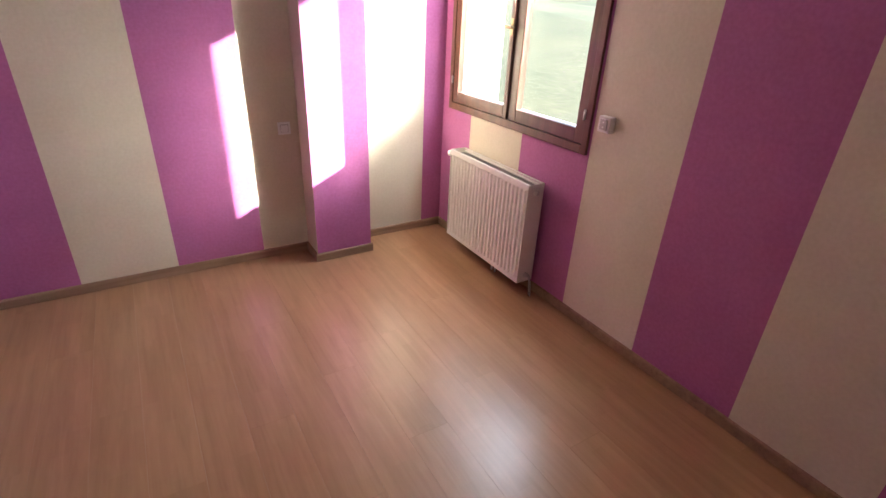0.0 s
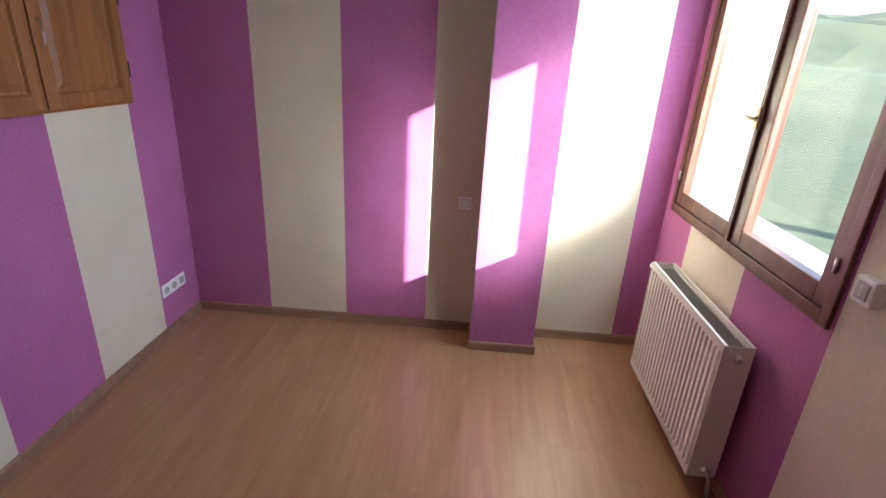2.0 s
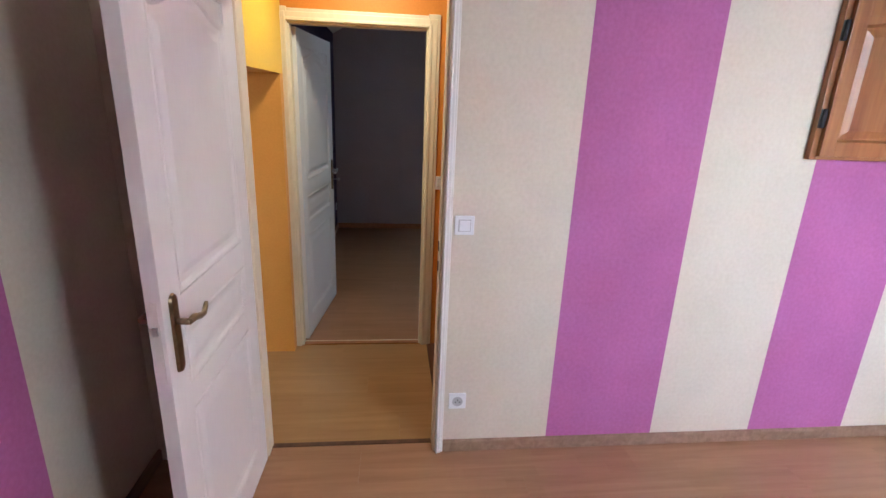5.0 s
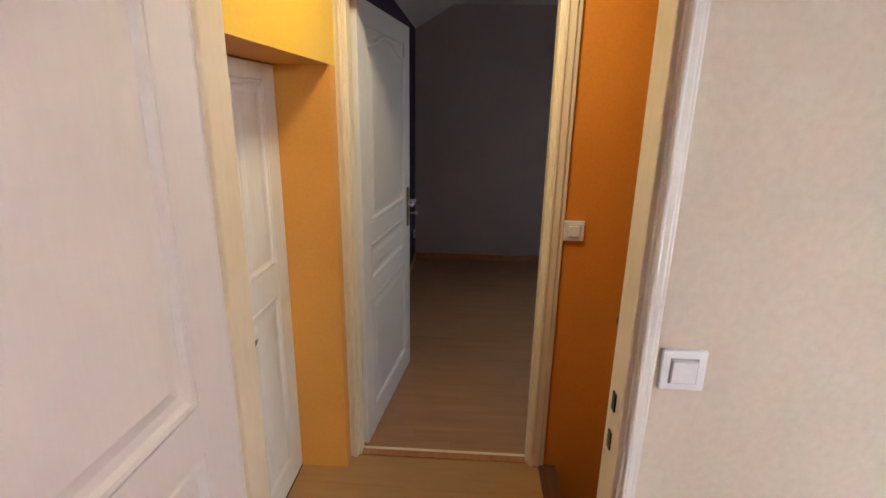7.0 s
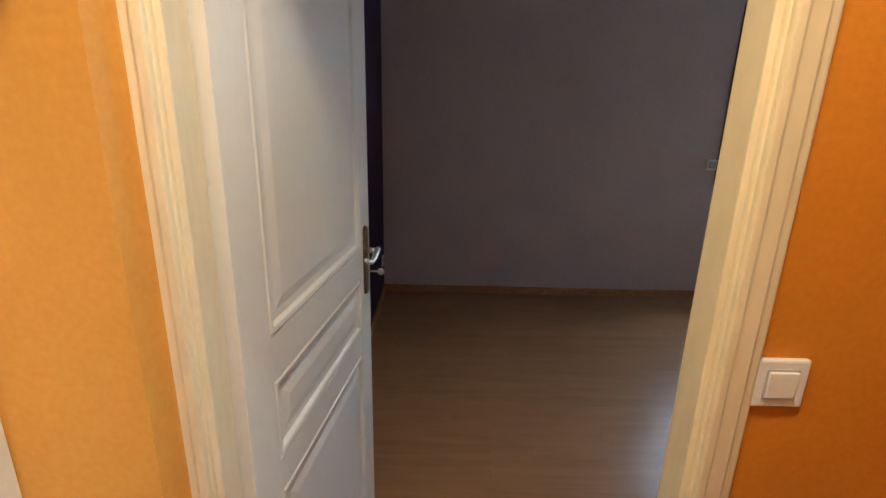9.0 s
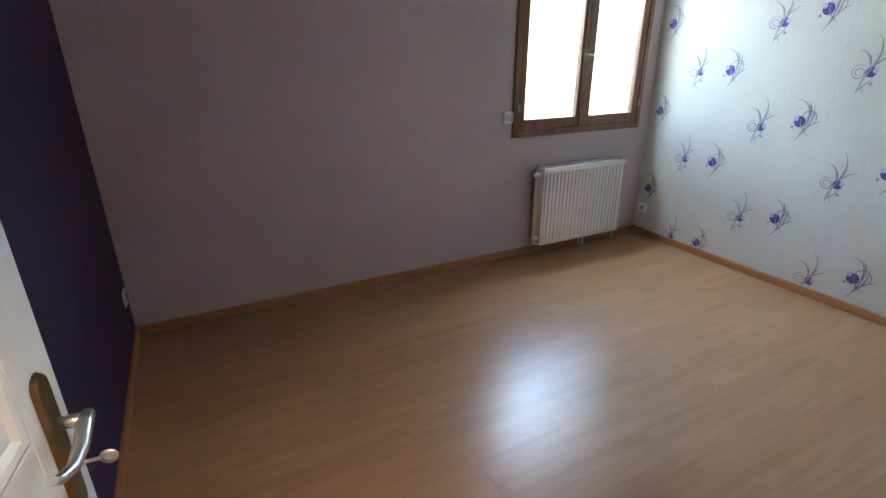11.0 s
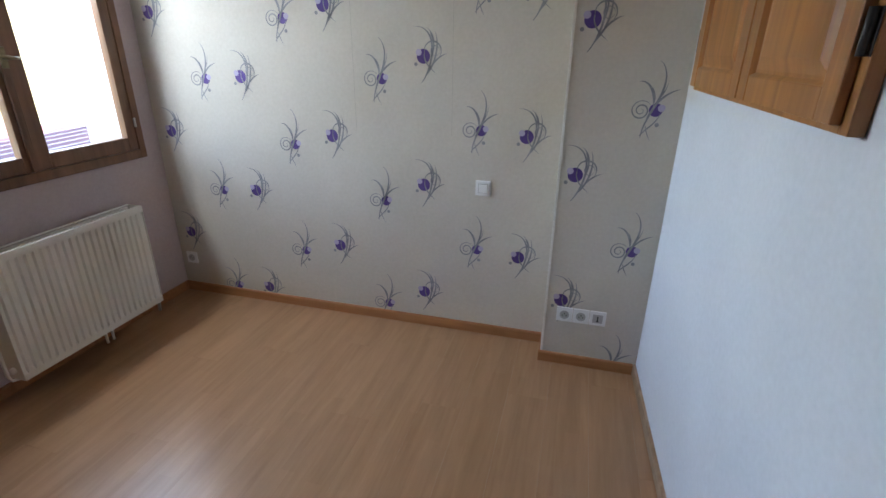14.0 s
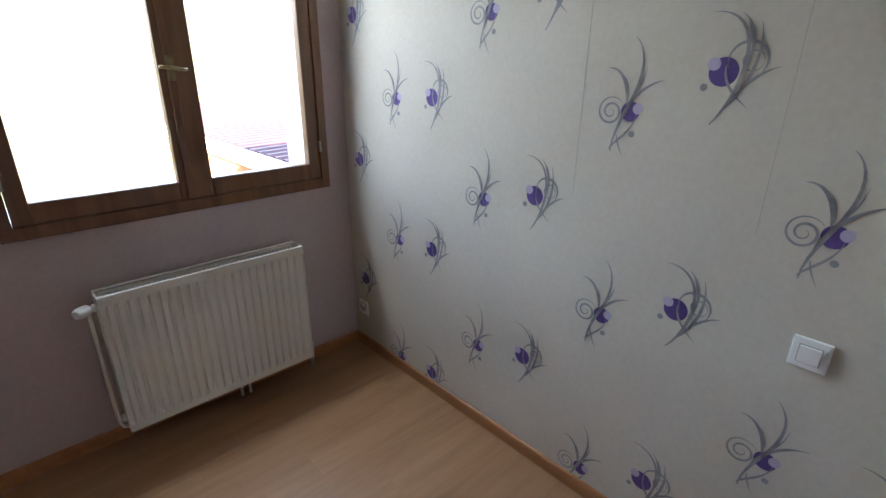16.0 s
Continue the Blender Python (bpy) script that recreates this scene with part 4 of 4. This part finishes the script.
for x, z in ((-2.174, 0.528), (-2.708, 0.766), (-3.252, 0.397), (-3.788, 0.74)):
    prints(SPIRAL, flowered, x, z, Y2N)
for x, z in ((-1.943, 0.508), (-2.482, 0.221), (-3.015, 0.458), (-3.555, 0.757), (-4.10, 0.43)):
    prints(RING, flowered, x, z, Y2N)
prints(SPIRAL, pier_b, -1.388, 0.680, PF)
prints(RING, pier_b, -1.689, 0.376, PF)
for x in (-2.33, -2.865):
    bm = bmesh.new()
    box(bm, x - 0.0008, x + 0.0008, Y2N - 0.0007, Y2N - 0.0001, 1.15, 2.44)
    part("paper_seam", bm, SEAM, flowered)

# ---- outside ----
GRASS = surface("dry_grass", (0.055, 0.065, 0.026), (0.12, 0.11, 0.055), 0.95, 3.0, 0.12, 0.3)
LEAF = surface("leaf_green", (0.035, 0.06, 0.018), (0.08, 0.12, 0.035), 0.7, 8.0, 0.6, 0.0)
NEEDLE = surface("conifer_green", (0.025, 0.045, 0.022), (0.05, 0.08, 0.04), 0.8, 8.0, 0.6, 0.0)
BARK = surface("grey_bark", (0.09, 0.07, 0.05), (0.17, 0.14, 0.10), 0.9, 30, 2, 0.4)
ROOF = surface("red_brown_roof_sheet", (0.045, 0.018, 0.022), (0.075, 0.03, 0.036), 0.55, 20, 1.0, 0.1)
PEACH = surface("peach_render", (0.26, 0.11, 0.052), (0.33, 0.15, 0.075), 0.9, 40, 1.0, 0.3)
bm = bmesh.new()
bmesh.ops.create_grid(bm, x_segments=60, y_segments=60, size=400)
for v in bm.verts:
    d = max(0.0, math.hypot(v.co.x, v.co.y) - 25)
    v.co.z = -2.8 + min(d * 0.16, 34) * (0.7 + 0.5 * noise.noise(v.co * 0.02)) + (0.4 * noise.noise(v.co * 0.11) if d else 0)
structure("ground", bm, GRASS, "dry grassy ground rising to a hillside", "ground")

shed = thing("neighbour_building", pose(-6.3, 1.4, 0.26), "low peach-rendered building with a ribbed red-brown roof", "building")
bm = bmesh.new()
box(bm, -15.0, -0.15, 0.2, 1.9, -3.06, 0.02)
part("wall", bm, PEACH, shed)
bm = bmesh.new()
nr = 60
rows = []
for i in range(nr * 4 + 1):
    x = 0.1 - 15.3 * i / (nr * 4)
    hgt = 0.045 if i % 4 in (1, 2) else 0.0
    rows.append([bm.verts.new((x, y, z + hgt)) for y, z in ((-0.02, 0.07), (2.0, 0.13))])
for p, q in zip(rows, rows[1:]):
    bm.faces.new((p[0], p[1], q[1], q[0]))
part("roof", bm, ROOF, shed, "ribbed red-brown metal roof")
bm = bmesh.new()
soft_box(bm, -15.2, 0.1, -0.06, -0.03, -0.14, 0.10, 0.005)
part("fascia", bm, REVEAL, shed, "white fascia board")
for x in (-3.2, -4.05):
    bm = bmesh.new()
    box(bm, x - 0.04, x + 0.04, 0.17, 0.199, -0.26, -0.20)
    part("vent", bm, BLACK, shed, "small dark wall vent")


def leafy(name, at, height, spread, mat, seed, conifer=False, label="", leaves=900):
    rng = random.Random(seed)
    t = thing(name, pose(*at), label, "tree" if height > 2.5 else "bush")
    bm = bmesh.new()
    rod(bm, [(0, 0, -0.3), (0.05, 0.02, height * 0.3), (0.0, 0.06, height * 0.65), (0.02, 0.0, height * 0.97)], 0.035 * height, 8, taper=[1, 0.75, 0.45, 0.1])
    for i in range(10):
        a, z = rng.uniform(0, 6.28), height * rng.uniform(0.25, 0.8)
        r = spread * (1 - z / height if conifer else 0.7)
        rod(bm, [(0, 0, z), (r * 0.5 * math.cos(a), r * 0.5 * math.sin(a), z + 0.1 * height * (0 if conifer else 1)), (r * math.cos(a), r * math.sin(a), z + 0.12 * height * (-0.3 if conifer else 1.2))], 0.012 * height, 6, taper=[1, 0.6, 0.2])
    part("trunk", bm, BARK, t)
    bm = bmesh.new()
    for _ in range(leaves):
        z = height * (rng.random() ** (1.4 if conifer else 0.8) * 0.88 + 0.12)
        r = spread * ((1.02 - z / height) if conifer else math.sin(math.pi * (0.12 + 0.85 * z / height)) ** 0.7)
        a = rng.uniform(0, 6.28)
        q = r * math.sqrt(rng.random()) * (0.75 + 0.45 * noise.noise(Vector((math.cos(a) * 1.7, math.sin(a) * 1.7, z))))
        c = Vector((q * math.cos(a), q * math.sin(a), z))
        s = height * rng.uniform(0.018, 0.045)
        m = Euler((rng.uniform(0, 6.28), rng.uniform(0, 6.28), rng.uniform(0, 6.28))).to_matrix()
        bm.faces.new([bm.verts.new(c + m @ Vector(p) * s) for p in ((-1, -0.35, 0), (0, -0.6, 0.2), (1, 0, 0), (0, 0.6, 0.2))])
    part("crown", bm, mat, t)
    return t


leafy("conifer_tree", (34, -3, -2.0), 11, 2.6, NEEDLE, 3, True, "dark green conifer on the far slope", 1600)
leafy("conifer_tree", (40, -8, -1.0), 9, 2.2, NEEDLE, 4, True, "dark green conifer on the far slope", 1300)
leafy("hedge_bush", (13, -2.6, -2.8), 3.2, 1.3, LEAF, 5, False, "grey-green bush below the window", 1800)
pole = thing("utility_pole", pose(26, -3.5, -2.8), "grey utility pole with sagging wires", "pole")
bm = bmesh.new()
rod(bm, [(0, 0, 0), (0, 0, 9)], 0.11, 10, taper=[1, 0.7])
rod(bm, [(0, -0.8, 8.5), (0, 0.8, 8.5)], 0.05, 8)
part("post", bm, BARK, pole)
for y in (-0.7, 0.0, 0.7):
    bm = bmesh.new()
    rod(bm, [(0, y + d * 40, 8.6 - 1.6 * (1 - (2 * abs(d) - 1) ** 2)) for d in [k / 12 for k in range(-12, 13)]], 0.015, 5)
    part("wire", bm, BLACK, pole)

# ---- planks ----
PLANK_MESH = {}


def plank_mesh(w, l, mat):
    key = (round(w, 3), round(l, 3), mat.name)
    if key not in PLANK_MESH:
        g, e = 0.0001, 0.0003
        v = [(g, g, -0.011), (w - g, g, -0.011), (w - g, l - g, -0.011), (g, l - g, -0.011),
             (g, g, -0.0005), (w - g, g, -0.0005), (w - g, l - g, -0.0005), (g, l - g, -0.0005),
             (e, e, 0), (w - e, e, 0), (w - e, l - e, 0), (e, l - e, 0)]
        f = [(3, 2, 1, 0), (8, 9, 10, 11)]
        for b in (0, 4):
            f += [(b + i, b + (i + 1) % 4, b + 4 + (i + 1) % 4, b + 4 + i) for i in range(4)]
        me = bpy.data.meshes.new("plank")
        me.from_pydata(v, [], f)
        me.materials.append(mat)
        PLANK_MESH[key] = me
    return PLANK_MESH[key]


def lay_planks(parent, x0, x1, y0, y1, mat, w=0.193, l=1.285, phase=0.0):
    k, x = 0, x0
    while x < x1 - 0.01:
        pw = min(w, x1 - x)
        y = y0 - ((k * 0.43 + phase) % 1.0) * l
        while y < y1 - 0.01:
            a, b = max(y, y0), min(y + l, y1)
            if b - a > 0.02:
                ob = new("plank", plank_mesh(pw, b - a, mat))
                ob.parent = parent
                ob.location = (x, a, 0)
            y += l
        x += w
        k += 1


lay_planks(floor_a, 0.0, XE, YS, 0.0, LAMINATE, phase=0.3)
lay_planks(floor_a, -0.056, 0.0, D1[0] + 0.018, D1[1] - 0.018, LAMINATE)
lay_planks(floor_h, HX + 0.005, -0.081, CL_Y, -3.02, LAMINATE_HALL, phase=0.6)
lay_planks(floor_b, X2W, X2D - 0.001, Y2S, Y2N, LAMINATE, phase=0.15)
